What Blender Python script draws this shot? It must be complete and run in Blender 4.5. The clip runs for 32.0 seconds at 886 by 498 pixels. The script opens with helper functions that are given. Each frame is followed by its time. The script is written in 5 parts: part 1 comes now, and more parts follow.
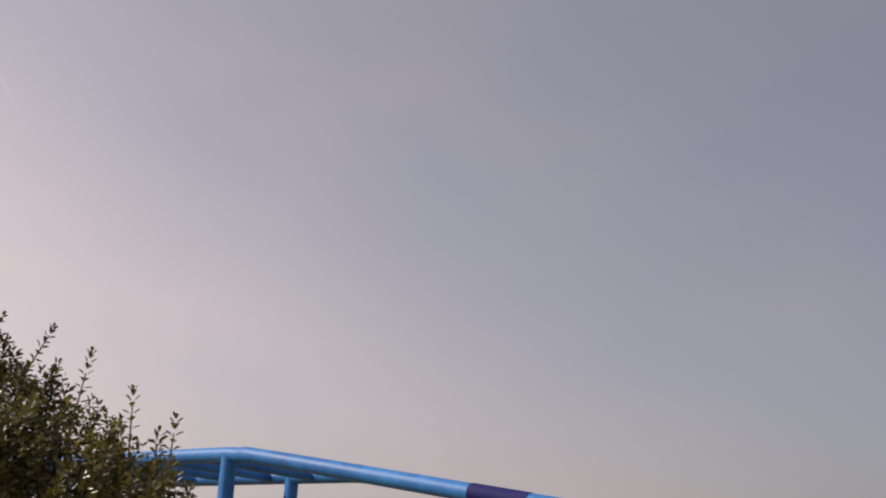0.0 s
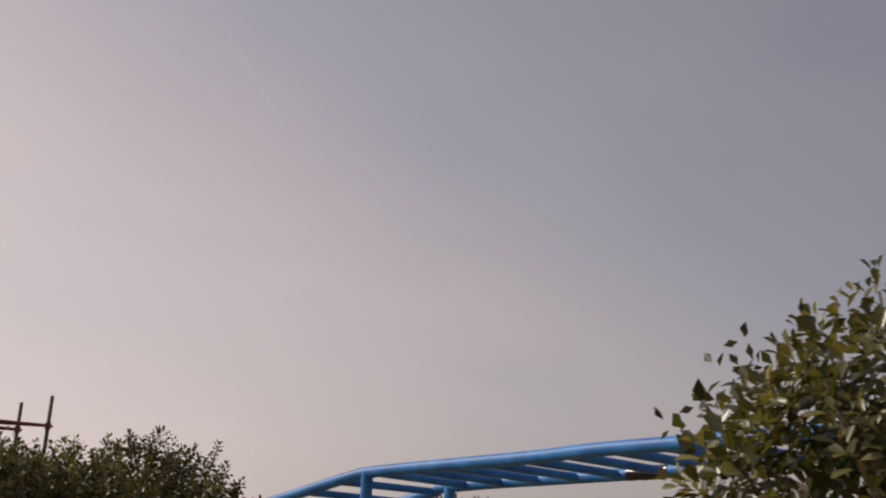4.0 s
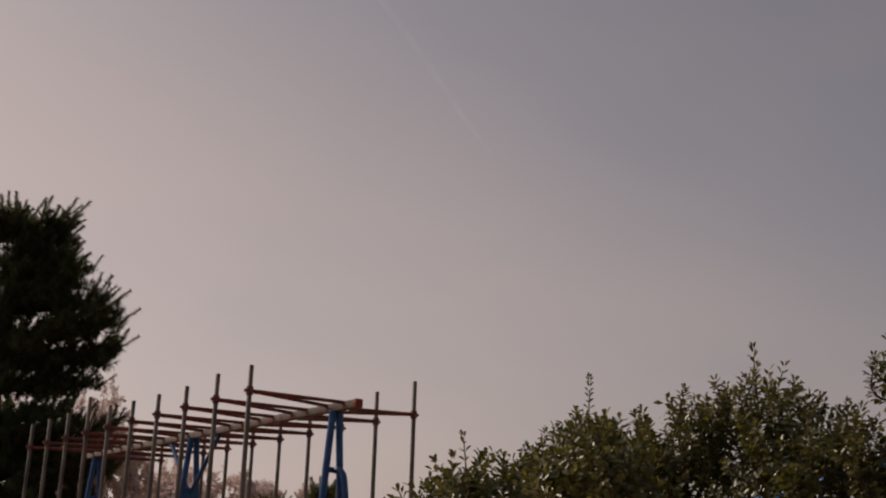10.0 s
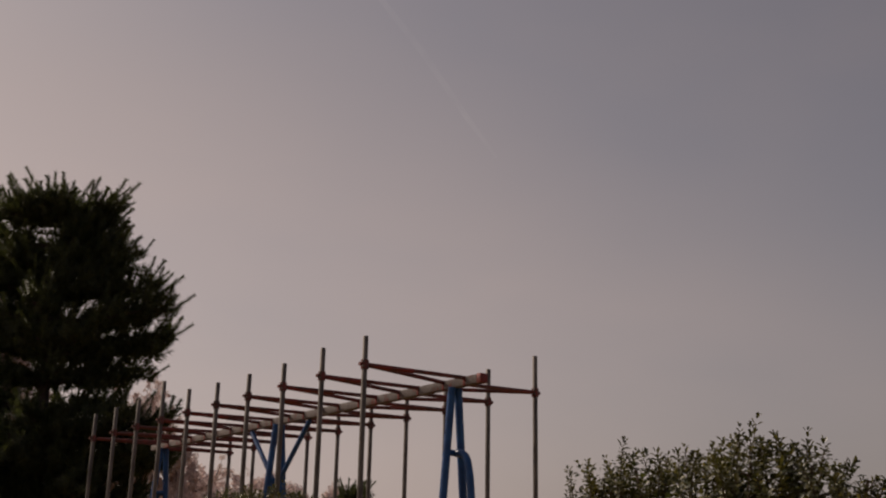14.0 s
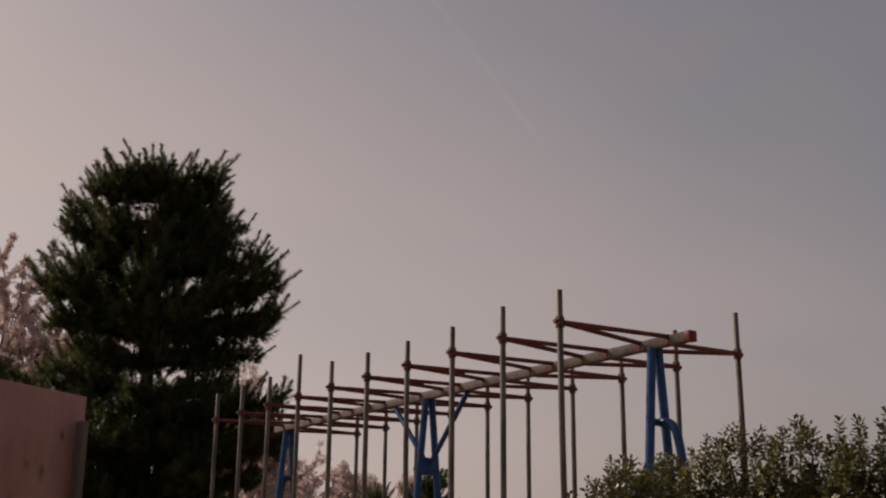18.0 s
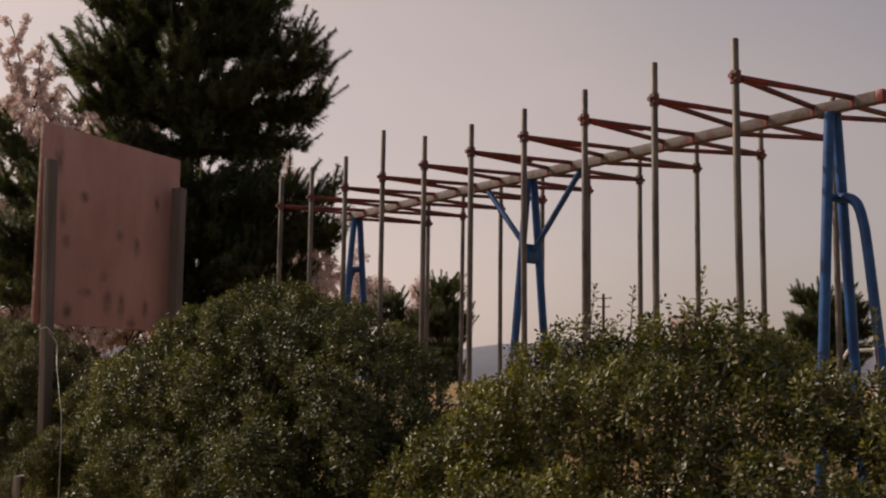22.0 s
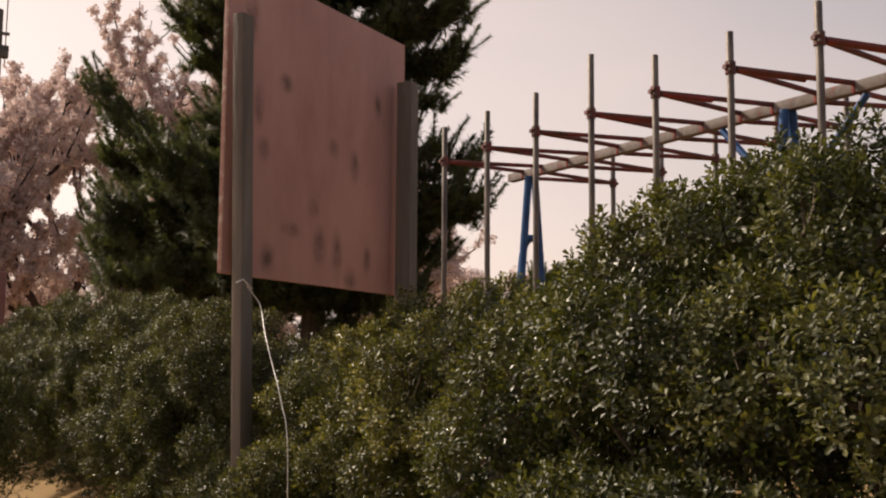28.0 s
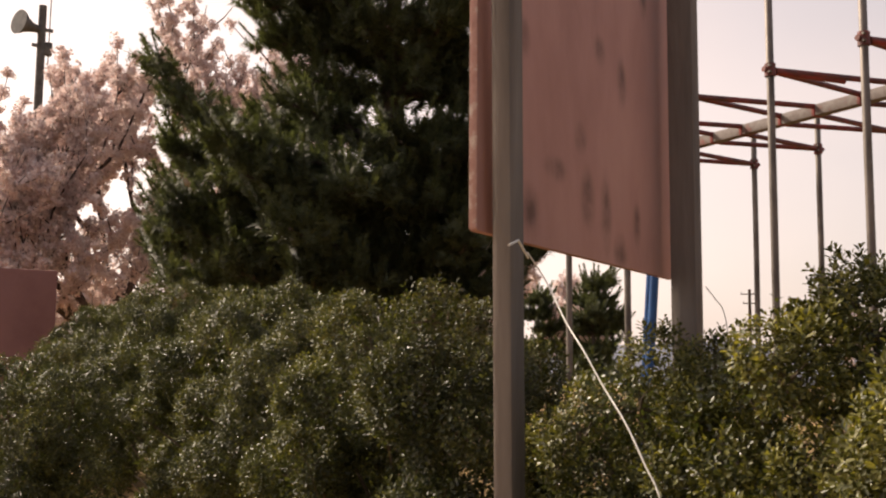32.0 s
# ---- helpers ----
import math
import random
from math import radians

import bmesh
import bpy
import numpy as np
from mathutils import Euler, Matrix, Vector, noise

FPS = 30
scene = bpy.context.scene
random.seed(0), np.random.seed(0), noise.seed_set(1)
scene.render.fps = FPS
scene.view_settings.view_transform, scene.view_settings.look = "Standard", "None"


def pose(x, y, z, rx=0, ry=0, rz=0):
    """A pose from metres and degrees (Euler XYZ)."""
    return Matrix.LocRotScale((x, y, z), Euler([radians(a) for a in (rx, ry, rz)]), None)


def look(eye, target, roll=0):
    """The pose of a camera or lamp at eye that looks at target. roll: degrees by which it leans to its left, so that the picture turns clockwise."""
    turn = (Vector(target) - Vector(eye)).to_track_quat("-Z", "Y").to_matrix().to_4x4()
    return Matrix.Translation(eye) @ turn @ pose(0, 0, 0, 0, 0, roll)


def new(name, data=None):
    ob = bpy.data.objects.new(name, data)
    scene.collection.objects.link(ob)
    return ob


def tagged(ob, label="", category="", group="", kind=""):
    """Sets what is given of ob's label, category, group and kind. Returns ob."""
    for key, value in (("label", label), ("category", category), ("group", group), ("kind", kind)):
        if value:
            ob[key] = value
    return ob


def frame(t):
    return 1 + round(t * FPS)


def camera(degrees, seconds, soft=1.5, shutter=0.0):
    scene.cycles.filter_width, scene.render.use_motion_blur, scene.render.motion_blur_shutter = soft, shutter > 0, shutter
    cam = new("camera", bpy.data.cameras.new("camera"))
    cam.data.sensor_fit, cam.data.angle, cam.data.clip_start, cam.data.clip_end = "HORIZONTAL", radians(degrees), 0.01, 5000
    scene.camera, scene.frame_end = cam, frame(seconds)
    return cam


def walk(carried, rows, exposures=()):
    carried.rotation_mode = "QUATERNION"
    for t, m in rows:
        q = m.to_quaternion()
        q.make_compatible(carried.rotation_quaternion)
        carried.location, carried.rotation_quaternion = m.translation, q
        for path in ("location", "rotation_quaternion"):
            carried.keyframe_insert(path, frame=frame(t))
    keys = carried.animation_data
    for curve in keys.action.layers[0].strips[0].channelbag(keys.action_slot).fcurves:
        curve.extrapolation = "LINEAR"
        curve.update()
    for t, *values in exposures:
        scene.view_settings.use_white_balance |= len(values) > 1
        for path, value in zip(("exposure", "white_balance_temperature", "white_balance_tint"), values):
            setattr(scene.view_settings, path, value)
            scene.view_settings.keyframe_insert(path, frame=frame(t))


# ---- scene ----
cam = camera(43.0, 32.0, soft=2.1, shutter=0.08)
PATH = [
    (0, (-6.107, -17.891, 1.895), (-3.601, -16.525, 2.820), 2.80),
    (0.5, (-6.114, -17.606, 1.895), (-3.653, -16.151, 2.805), 2.80),
    (1, (-6.121, -17.320, 1.895), (-3.709, -15.778, 2.792), 2.80),
    (1.5, (-6.128, -17.035, 1.895), (-3.764, -15.417, 2.785), 2.80),
    (2, (-6.136, -16.749, 1.895), (-3.819, -15.061, 2.780), 2.80),
    (2.5, (-6.143, -16.464, 1.895), (-3.873, -14.711, 2.775), 2.90),
    (4.5, (-6.172, -15.322, 1.895), (-4.120, -13.314, 2.765), 2.97),
    (5, (-6.179, -15.037, 1.895), (-4.219, -12.938, 2.764), 3.17),
    (5.5, (-6.185, -14.744, 1.878), (-4.319, -12.560, 2.743), 3.02),
    (6, (-6.174, -14.431, 1.872), (-4.383, -12.179, 2.721), 2.21),
    (6.5, (-6.188, -14.155, 1.865), (-4.433, -11.873, 2.709), 1.88),
    (7, (-6.238, -13.893, 1.849), (-4.497, -11.602, 2.696), 1.91),
    (7.5, (-6.196, -13.530, 1.852), (-4.466, -11.231, 2.701), 1.84),
    (8, (-6.223, -13.325, 1.795), (-4.502, -11.020, 2.650), 1.73),
    (8.5, (-6.298, -13.064, 1.768), (-4.572, -10.764, 2.624), 1.58),
    (9, (-6.320, -12.769, 1.769), (-4.595, -10.471, 2.629), 1.65),
    (9.5, (-6.329, -12.483, 1.774), (-4.600, -10.188, 2.637), 1.71),
    (10, (-6.338, -12.215, 1.766), (-4.608, -9.921, 2.629), 1.60),
    (10.5, (-6.371, -11.964, 1.738), (-4.639, -9.672, 2.601), 1.51),
    (11, (-6.424, -11.713, 1.714), (-4.689, -9.425, 2.580), 1.56),
    (11.5, (-6.400, -11.472, 1.723), (-4.671, -9.178, 2.588), 1.39),
    (12, (-6.448, -11.201, 1.723), (-4.719, -8.907, 2.588), 1.35),
    (12.5, (-6.448, -10.923, 1.691), (-4.723, -8.627, 2.560), 1.23),
    (13, (-6.482, -10.675, 1.659), (-4.763, -8.376, 2.530), 1.25),
    (13.5, (-6.517, -10.419, 1.639), (-4.800, -8.119, 2.513), 1.19),
    (14, (-6.539, -10.163, 1.641), (-4.825, -7.861, 2.514), 1.13),
    (14.5, (-6.549, -9.920, 1.638), (-4.837, -7.614, 2.505), 1.08),
    (16.5, (-6.606, -8.863, 1.652), (-4.914, -6.533, 2.492), 0.69),
    (17, (-6.661, -8.587, 1.678), (-4.985, -6.245, 2.517), 0.65),
    (17.5, (-6.699, -8.300, 1.662), (-5.053, -5.939, 2.506), 0.56),
    (18, (-6.778, -8.029, 1.619), (-5.166, -5.645, 2.466), 0.51),
    (18.5, (-6.819, -7.761, 1.618), (-5.203, -5.376, 2.452), 0.52),
    (19, (-6.876, -7.485, 1.593), (-5.245, -5.098, 2.395), 0.55),
    (19.5, (-6.860, -7.243, 1.601), (-5.219, -4.838, 2.323), 0.55),
    (20, (-6.924, -6.996, 1.503), (-5.260, -4.581, 2.136), 0.71),
    (20.5, (-6.890, -6.727, 1.502), (-5.217, -4.292, 2.021), 0.75),
    (21, (-6.872, -6.446, 1.514), (-5.190, -3.997, 1.934), 0.77),
    (21.5, (-6.866, -6.171, 1.540), (-5.182, -3.716, 1.910), 0.77),
    (22, (-6.862, -5.917, 1.534), (-5.179, -3.459, 1.885), 0.74),
    (22.5, (-6.856, -5.645, 1.501), (-5.171, -3.186, 1.846), 0.81),
    (23, (-6.836, -5.377, 1.474), (-5.152, -2.917, 1.814), 0.76),
    (23.5, (-6.798, -5.115, 1.479), (-5.116, -2.654, 1.820), 0.65),
    (24, (-6.753, -4.878, 1.498), (-5.074, -2.416, 1.840), 0.61),
    (24.5, (-6.704, -4.646, 1.487), (-5.028, -2.181, 1.825), 0.52),
    (25, (-6.654, -4.400, 1.465), (-4.994, -1.924, 1.803), 0.42),
    (25.5, (-6.612, -4.148, 1.461), (-4.973, -1.658, 1.802), 0.53),
    (27.5, (-6.487, -3.102, 1.479), (-4.947, -0.550, 1.819), 0.39),
    (28, (-6.469, -2.827, 1.470), (-4.953, -0.260, 1.809), 0.39),
    (28.5, (-6.440, -2.573, 1.491), (-4.949, 0.007, 1.833), 0.31),
    (29, (-6.402, -2.333, 1.513), (-4.936, 0.262, 1.855), 0.31),
    (29.5, (-6.353, -2.088, 1.503), (-4.904, 0.516, 1.847), 0.28),
    (30, (-6.314, -1.831, 1.486), (-4.872, 0.778, 1.831), 0.32),
    (30.5, (-6.288, -1.566, 1.485), (-4.852, 1.045, 1.834), 0.41),
    (31, (-6.289, -1.308, 1.506), (-4.854, 1.303, 1.858), 0.43),
    (31.5, (-6.299, -1.077, 1.525), (-4.865, 1.534, 1.878), 0.40),
    (32, (-6.310, -0.831, 1.515), (-4.875, 1.779, 1.869), 0.44),
]
EXPOSURES = [(0, 0.3, 6450, 14), (2, 0.12, 6450, 14), (5, -0.06, 6600, 12), (9, -0.4, 6820, 14), (13, -0.68, 6850, 15), (17, -0.57, 6850, 14), (19, -0.48, 6850, 14), (21, -0.2, 6900, 14), (25, 0.2, 7000, 13), (28, 0.50, 7100, 13), (30, 0.77, 7100, 13), (32, 0.92, 7100, 13)]
walk(cam, [(t, look(eye, target, roll)) for t, eye, target, roll in PATH], EXPOSURES)

# ---- sky and sun ----
SUN_AZIMUTH, SUN_HEIGHT = radians(-26), radians(36)   # clockwise from +y
to_sun = Vector((math.sin(SUN_AZIMUTH) * math.cos(SUN_HEIGHT), math.cos(SUN_AZIMUTH) * math.cos(SUN_HEIGHT), math.sin(SUN_HEIGHT)))
world = bpy.data.worlds.new("sky")
scene.world = world
world.use_nodes = True
wt = world.node_tree
wt.nodes.clear()
w_out = wt.nodes.new("ShaderNodeOutputWorld")
w_bg = wt.nodes.new("ShaderNodeBackground")
w_sky = wt.nodes.new("ShaderNodeTexSky")
w_sky.sky_type = "NISHITA"
w_sky.sun_disc = False
w_sky.sun_elevation, w_sky.sun_rotation = SUN_HEIGHT, SUN_AZIMUTH
w_sky.air_density, w_sky.dust_density, w_sky.ozone_density = 1.0, 4.0, 1.5
w_co = wt.nodes.new("ShaderNodeTexCoord")
w_map = wt.nodes.new("ShaderNodeMapping")
w_map.inputs["Scale"].default_value = (1.2, 2.6, 5.0)
w_map.inputs["Rotation"].default_value = (0.0, 0.0, radians(35))
w_noise = wt.nodes.new("ShaderNodeTexNoise")
w_noise.inputs["Scale"].default_value = 1.3
w_noise.inputs["Detail"].default_value = 5.0
w_noise.inputs["Roughness"].default_value = 0.45
w_ramp = wt.nodes.new("ShaderNodeMapRange")
w_ramp.inputs["From Min"].default_value, w_ramp.inputs["From Max"].default_value = 0.3, 0.7
w_ramp.inputs["To Min"].default_value, w_ramp.inputs["To Max"].default_value = 0.50, 0.68
w_mix = wt.nodes.new("ShaderNodeMix")
w_mix.data_type = "RGBA"
# thin high haze, brighter towards the sun
w_dot = wt.nodes.new("ShaderNodeVectorMath")
w_dot.operation = "DOT_PRODUCT"
w_dot.inputs[1].default_value = to_sun
w_glow = wt.nodes.new("ShaderNodeMapRange")
w_glow.inputs["From Min"].default_value, w_glow.inputs["From Max"].default_value = -0.25, 0.95
w_glow.inputs["To Min"].default_value, w_glow.inputs["To Max"].default_value = 0.52, 1.45
w_haze = wt.nodes.new("ShaderNodeMix")
w_haze.data_type, w_haze.blend_type = "RGBA", "MULTIPLY"
w_haze.inputs[0].default_value = 1.0
w_haze.inputs[7].default_value = (6.9, 5.78, 5.42, 1.0)
wt.links.new(w_co.outputs["Generated"], w_dot.inputs[0])
w_sep = wt.nodes.new("ShaderNodeSeparateXYZ")
w_low = wt.nodes.new("ShaderNodeMapRange")      # haze thins upwards
w_low.interpolation_type = "SMOOTHSTEP"
w_low.inputs["From Min"].default_value, w_low.inputs["From Max"].default_value = 0.0, 0.6
w_low.inputs["To Min"].default_value, w_low.inputs["To Max"].default_value = 1.22, 0.74
w_both = wt.nodes.new("ShaderNodeMath")
w_both.operation = "MULTIPLY"
wt.links.new(w_co.outputs["Generated"], w_sep.inputs[0])
wt.links.new(w_sep.outputs["Z"], w_low.inputs["Value"])
wt.links.new(w_dot.outputs["Value"], w_glow.inputs["Value"])
wt.links.new(w_glow.outputs["Result"], w_both.inputs[0])
wt.links.new(w_low.outputs["Result"], w_both.inputs[1])
wt.links.new(w_both.outputs["Value"], w_haze.inputs[6])
wt.links.new(w_haze.outputs[2], w_mix.inputs[7])
wt.links.new(w_co.outputs["Generated"], w_map.inputs["Vector"])
wt.links.new(w_map.outputs["Vector"], w_noise.inputs["Vector"])
wt.links.new(w_noise.outputs["Fac"], w_ramp.inputs["Value"])
w_clear = wt.nodes.new("ShaderNodeMapRange")    # clearer away from the sun
w_clear.inputs["From Min"].default_value, w_clear.inputs["From Max"].default_value = 0.25, 0.8
w_clear.inputs["To Min"].default_value, w_clear.inputs["To Max"].default_value = 0.80, 1.07
w_share = wt.nodes.new("ShaderNodeMath")
w_share.operation = "MULTIPLY"
wt.links.new(w_dot.outputs["Value"], w_clear.inputs["Value"])
wt.links.new(w_clear.outputs["Result"], w_share.inputs[0])
wt.links.new(w_ramp.outputs["Result"], w_share.inputs[1])
# the upper edge of the haze bank, which sinks away from the sun: bluer above it
w_edge = wt.nodes.new("ShaderNodeVectorMath")
w_edge.operation = "DOT_PRODUCT"
w_edge.inputs[1].default_value = (0.02, -0.51, 1.0)
w_wisp = wt.nodes.new("ShaderNodeMath")
w_wisp.operation = "MULTIPLY_ADD"
w_wisp.inputs[1].default_value = 0.16
w_bank = wt.nodes.new("ShaderNodeMapRange")
w_bank.interpolation_type = "SMOOTHSTEP"
w_bank.inputs["From Min"].default_value, w_bank.inputs["From Max"].default_value = -0.02, 0.19
w_bank.inputs["To Min"].default_value, w_bank.inputs["To Max"].default_value = 1.22, 0.86
w_thick = wt.nodes.new("ShaderNodeMath")
w_thick.operation = "MULTIPLY"
w_thick.use_clamp = True
wt.links.new(w_co.outputs["Generated"], w_edge.inputs[0])
wt.links.new(w_noise.outputs["Fac"], w_wisp.inputs[0])
wt.links.new(w_edge.outputs["Value"], w_wisp.inputs[2])
wt.links.new(w_wisp.outputs["Value"], w_bank.inputs["Value"])
wt.links.new(w_share.outputs["Value"], w_thick.inputs[0])
wt.links.new(w_bank.outputs["Result"], w_thick.inputs[1])
wt.links.new(w_thick.outputs["Value"], w_mix.inputs[0])
wt.links.new(w_sky.outputs["Color"], w_mix.inputs[6])
wt.links.new(w_mix.outputs[2], w_bg.inputs["Color"])
w_bg.inputs["Strength"].default_value = 0.085
wt.links.new(w_bg.outputs["Background"], w_out.inputs["Surface"])
sun_data = bpy.data.lights.new("sun", "SUN")
sun_data.energy, sun_data.angle, sun_data.color = 3.2, radians(1.2), (1.0, 0.88, 0.74)
sun = new("sun", sun_data)
sun.matrix_world = look((0, 0, 30), Vector((0, 0, 30)) - to_sun)


# ---- materials ----
def material(name, stops, scale=8.0, detail=6.0, rough=0.7, metal=0.0, bump=0.0, bump_scale=60.0, island=0.0, stretch=(1, 1, 1), spec=0.4, rough_var=0.1):
    """A surface whose colour runs through the stops by noise, with fine relief and gloss that varies."""
    m = bpy.data.materials.new(name)
    m.use_nodes = True
    n, l = m.node_tree.nodes, m.node_tree.links
    b = n["Principled BSDF"]
    co = n.new("ShaderNodeTexCoord")
    mp = n.new("ShaderNodeMapping")
    mp.inputs["Scale"].default_value = stretch
    l.new(co.outputs["Object"], mp.inputs["Vector"])
    noise_node = n.new("ShaderNodeTexNoise")
    noise_node.inputs["Scale"].default_value, noise_node.inputs["Detail"].default_value = scale, detail
    noise_node.inputs["Roughness"].default_value = 0.62
    l.new(mp.outputs["Vector"], noise_node.inputs["Vector"])
    ramp = n.new("ShaderNodeValToRGB")
    els = ramp.color_ramp.elements
    els[0].position, els[1].position = 0.32, 0.7
    while len(els) < len(stops):
        els.new(0.5)
    for k, (e, c) in enumerate(zip(els, stops)):
        e.position = 0.32 + 0.38 * k / max(1, len(stops) - 1)
        e.color = (*c, 1)
    if island:
        geo = n.new("ShaderNodeNewGeometry")
        mixer = n.new("ShaderNodeMix")
        mixer.data_type = "FLOAT"
        mixer.inputs[0].default_value = island
        l.new(noise_node.outputs["Fac"], mixer.inputs[2])
        mr = n.new("ShaderNodeMapRange")
        mr.inputs["To Min"].default_value, mr.inputs["To Max"].default_value = 0.28, 0.74
        l.new(geo.outputs["Random Per Island"], mr.inputs["Value"])
        l.new(mr.outputs["Result"], mixer.inputs[3])
        l.new(mixer.outputs[0], ramp.inputs["Fac"])
    else:
        l.new(noise_node.outputs["Fac"], ramp.inputs["Fac"])
    l.new(ramp.outputs["Color"], b.inputs["Base Color"])
    b.inputs["Metallic"].default_value = metal
    b.inputs["Specular IOR Level"].default_value = spec
    rr = n.new("ShaderNodeMapRange")
    rr.inputs["To Min"].default_value, rr.inputs["To Max"].default_value = max(0.05, rough - rough_var), min(1.0, rough + rough_var)
    l.new(noise_node.outputs["Fac"], rr.inputs["Value"])
    l.new(rr.outputs["Result"], b.inputs["Roughness"])
    if bump:
        fine = n.new("ShaderNodeTexNoise")
        fine.inputs["Scale"].default_value, fine.inputs["Detail"].default_value = bump_scale, 4.0
        l.new(mp.outputs["Vector"], fine.inputs["Vector"])
        bn = n.new("ShaderNodeBump")
        bn.inputs["Strength"].default_value, bn.inputs["Distance"].default_value = bump, 0.01
        l.new(fine.outputs["Fac"], bn.inputs["Height"])
        l.new(bn.outputs["Normal"], b.inputs["Normal"])
    return m


def leafy(m, share, tint):
    """Lets some light through thin leaves or petals."""
    n, l = m.node_tree.nodes, m.node_tree.links
    b = n["Principled BSDF"]
    tr = n.new("ShaderNodeBsdfTranslucent")
    mul = n.new("ShaderNodeMix")
    mul.data_type, mul.blend_type = "RGBA", "MULTIPLY"
    mul.inputs[0].default_value = 1.0
    mul.inputs[7].default_value = (*tint, 1)
    source = b.inputs["Base Color"].links[0].from_socket
    l.new(source, mul.inputs[6])
    l.new(mul.outputs[2], tr.inputs["Color"])
    mx = n.new("ShaderNodeMixShader")
    mx.inputs["Fac"].default_value = share
    l.new(b.outputs["BSDF"], mx.inputs[1])
    l.new(tr.outputs["BSDF"], mx.inputs[2])
    l.new(mx.outputs["Shader"], n["Material Output"].inputs["Surface"])
    return m


def stain_board(m, blots):
    """Soft-edged water stains (across, height, half width, half height) broken up by noise."""
    n, l = m.node_tree.nodes, m.node_tree.links
    b = n["Principled BSDF"]
    source = b.inputs["Base Color"].links[0].from_socket
    co = n.new("ShaderNodeTexCoord")
    noise_node = n.new("ShaderNodeTexNoise")
    noise_node.inputs["Scale"].default_value, noise_node.inputs["Detail"].default_value = 11.0, 6.0
    l.new(co.outputs["Object"], noise_node.inputs["Vector"])
    total = None
    for u, z, w, h in blots:
        shift = n.new("ShaderNodeVectorMath")
        shift.operation = "MULTIPLY_ADD"
        shift.inputs[1].default_value = (1 / w, 0, 1 / h)
        shift.inputs[2].default_value = (-u / w, 0, -z / h)
        l.new(co.outputs["Object"], shift.inputs[0])
        size = n.new("ShaderNodeVectorMath")
        size.operation = "LENGTH"
        l.new(shift.outputs["Vector"], size.inputs[0])
        fade = n.new("ShaderNodeMapRange")
        fade.interpolation_type = "SMOOTHSTEP"
        fade.inputs["From Min"].default_value, fade.inputs["From Max"].default_value = 0.1, 1.2
        fade.inputs["To Min"].default_value, fade.inputs["To Max"].default_value = 1.0, 0.0
        l.new(size.outputs["Value"], fade.inputs["Value"])
        if total is None:
            total = fade.outputs["Result"]
        else:
            both = n.new("ShaderNodeMath")
            both.operation = "MAXIMUM"
            l.new(total, both.inputs[0])
            l.new(fade.outputs["Result"], both.inputs[1])
            total = both.outputs["Value"]
    broken = n.new("ShaderNodeMapRange")
    broken.inputs["From Min"].default_value, broken.inputs["From Max"].default_value = 0.3, 0.62
    broken.inputs["To Min"].default_value, broken.inputs["To Max"].default_value = 0.15, 0.8
    l.new(noise_node.outputs["Fac"], broken.inputs["Value"])
    share = n.new("ShaderNodeMath")
    share.operation = "MULTIPLY"
    l.new(total, share.inputs[0])
    l.new(broken.outputs["Result"], share.inputs[1])
    mix = n.new("ShaderNodeMix")
    mix.data_type = "RGBA"
    mix.inputs[7].default_value = (0.10, 0.058, 0.050, 1)
    l.new(share.outputs["Value"], mix.inputs[0])
    l.new(source, mix.inputs[6])
    l.new(mix.outputs[2], b.inputs["Base Color"])


M_LEAF = leafy(material("hedge leaf", [(0.016, 0.021, 0.010), (0.037, 0.0455, 0.0175), (0.092, 0.098, 0.034), (0.23, 0.225, 0.084)], scale=3.2, rough=0.44, island=0.48, spec=0.32), 0.25, (1.5, 1.45, 0.58))
M_LEAF_YELLOW = leafy(material("yellow-green leaf", [(0.019, 0.024, 0.010), (0.054, 0.060, 0.0185), (0.145, 0.143, 0.041), (0.34, 0.312, 0.10)], scale=3.2, rough=0.42, island=0.48, spec=0.36), 0.27, (1.5, 1.45, 0.55))
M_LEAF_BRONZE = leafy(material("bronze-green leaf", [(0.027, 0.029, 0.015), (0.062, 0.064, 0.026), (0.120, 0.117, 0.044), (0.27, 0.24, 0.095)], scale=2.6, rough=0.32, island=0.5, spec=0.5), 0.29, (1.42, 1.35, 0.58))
# inner leaves: shade between the lumps is put into this darker colour
M_LEAF_SHADED = leafy(material("inner leaf, shade in colour", [(0.024, 0.030, 0.014), (0.052, 0.062, 0.022), (0.095, 0.104, 0.035)], scale=3.0, rough=0.36, island=0.6, spec=0.5), 0.34, (1.4, 1.4, 0.6))
M_TWIG = material("twig bark", [(0.05, 0.036, 0.024), (0.10, 0.075, 0.05), (0.16, 0.12, 0.085)], scale=30, rough=0.85, bump=0.4)
M_BARK = material("pine bark", [(0.035, 0.026, 0.022), (0.085, 0.062, 0.05), (0.13, 0.10, 0.085)], scale=14, rough=0.95, bump=0.9, bump_scale=25, stretch=(1, 1, 0.35))
M_NEEDLE = leafy(material("pine needle", [(0.040, 0.048, 0.028), (0.078, 0.090, 0.045), (0.136, 0.151, 0.072)], scale=1.2, rough=0.5, island=0.45, spec=0.35), 0.36, (1.3, 1.35, 0.65))
M_CHERRY_BARK = material("cherry bark", [(0.03, 0.02, 0.018), (0.07, 0.048, 0.042), (0.11, 0.08, 0.07)], scale=20, rough=0.85, bump=0.5)
M_BLOSSOM = leafy(material("cherry blossom", [(0.62, 0.49, 0.46), (0.79, 0.69, 0.66), (0.90, 0.85, 0.83)], scale=1.5, rough=0.7, island=0.7, spec=0.2), 0.40, (1.0, 0.93, 0.91))
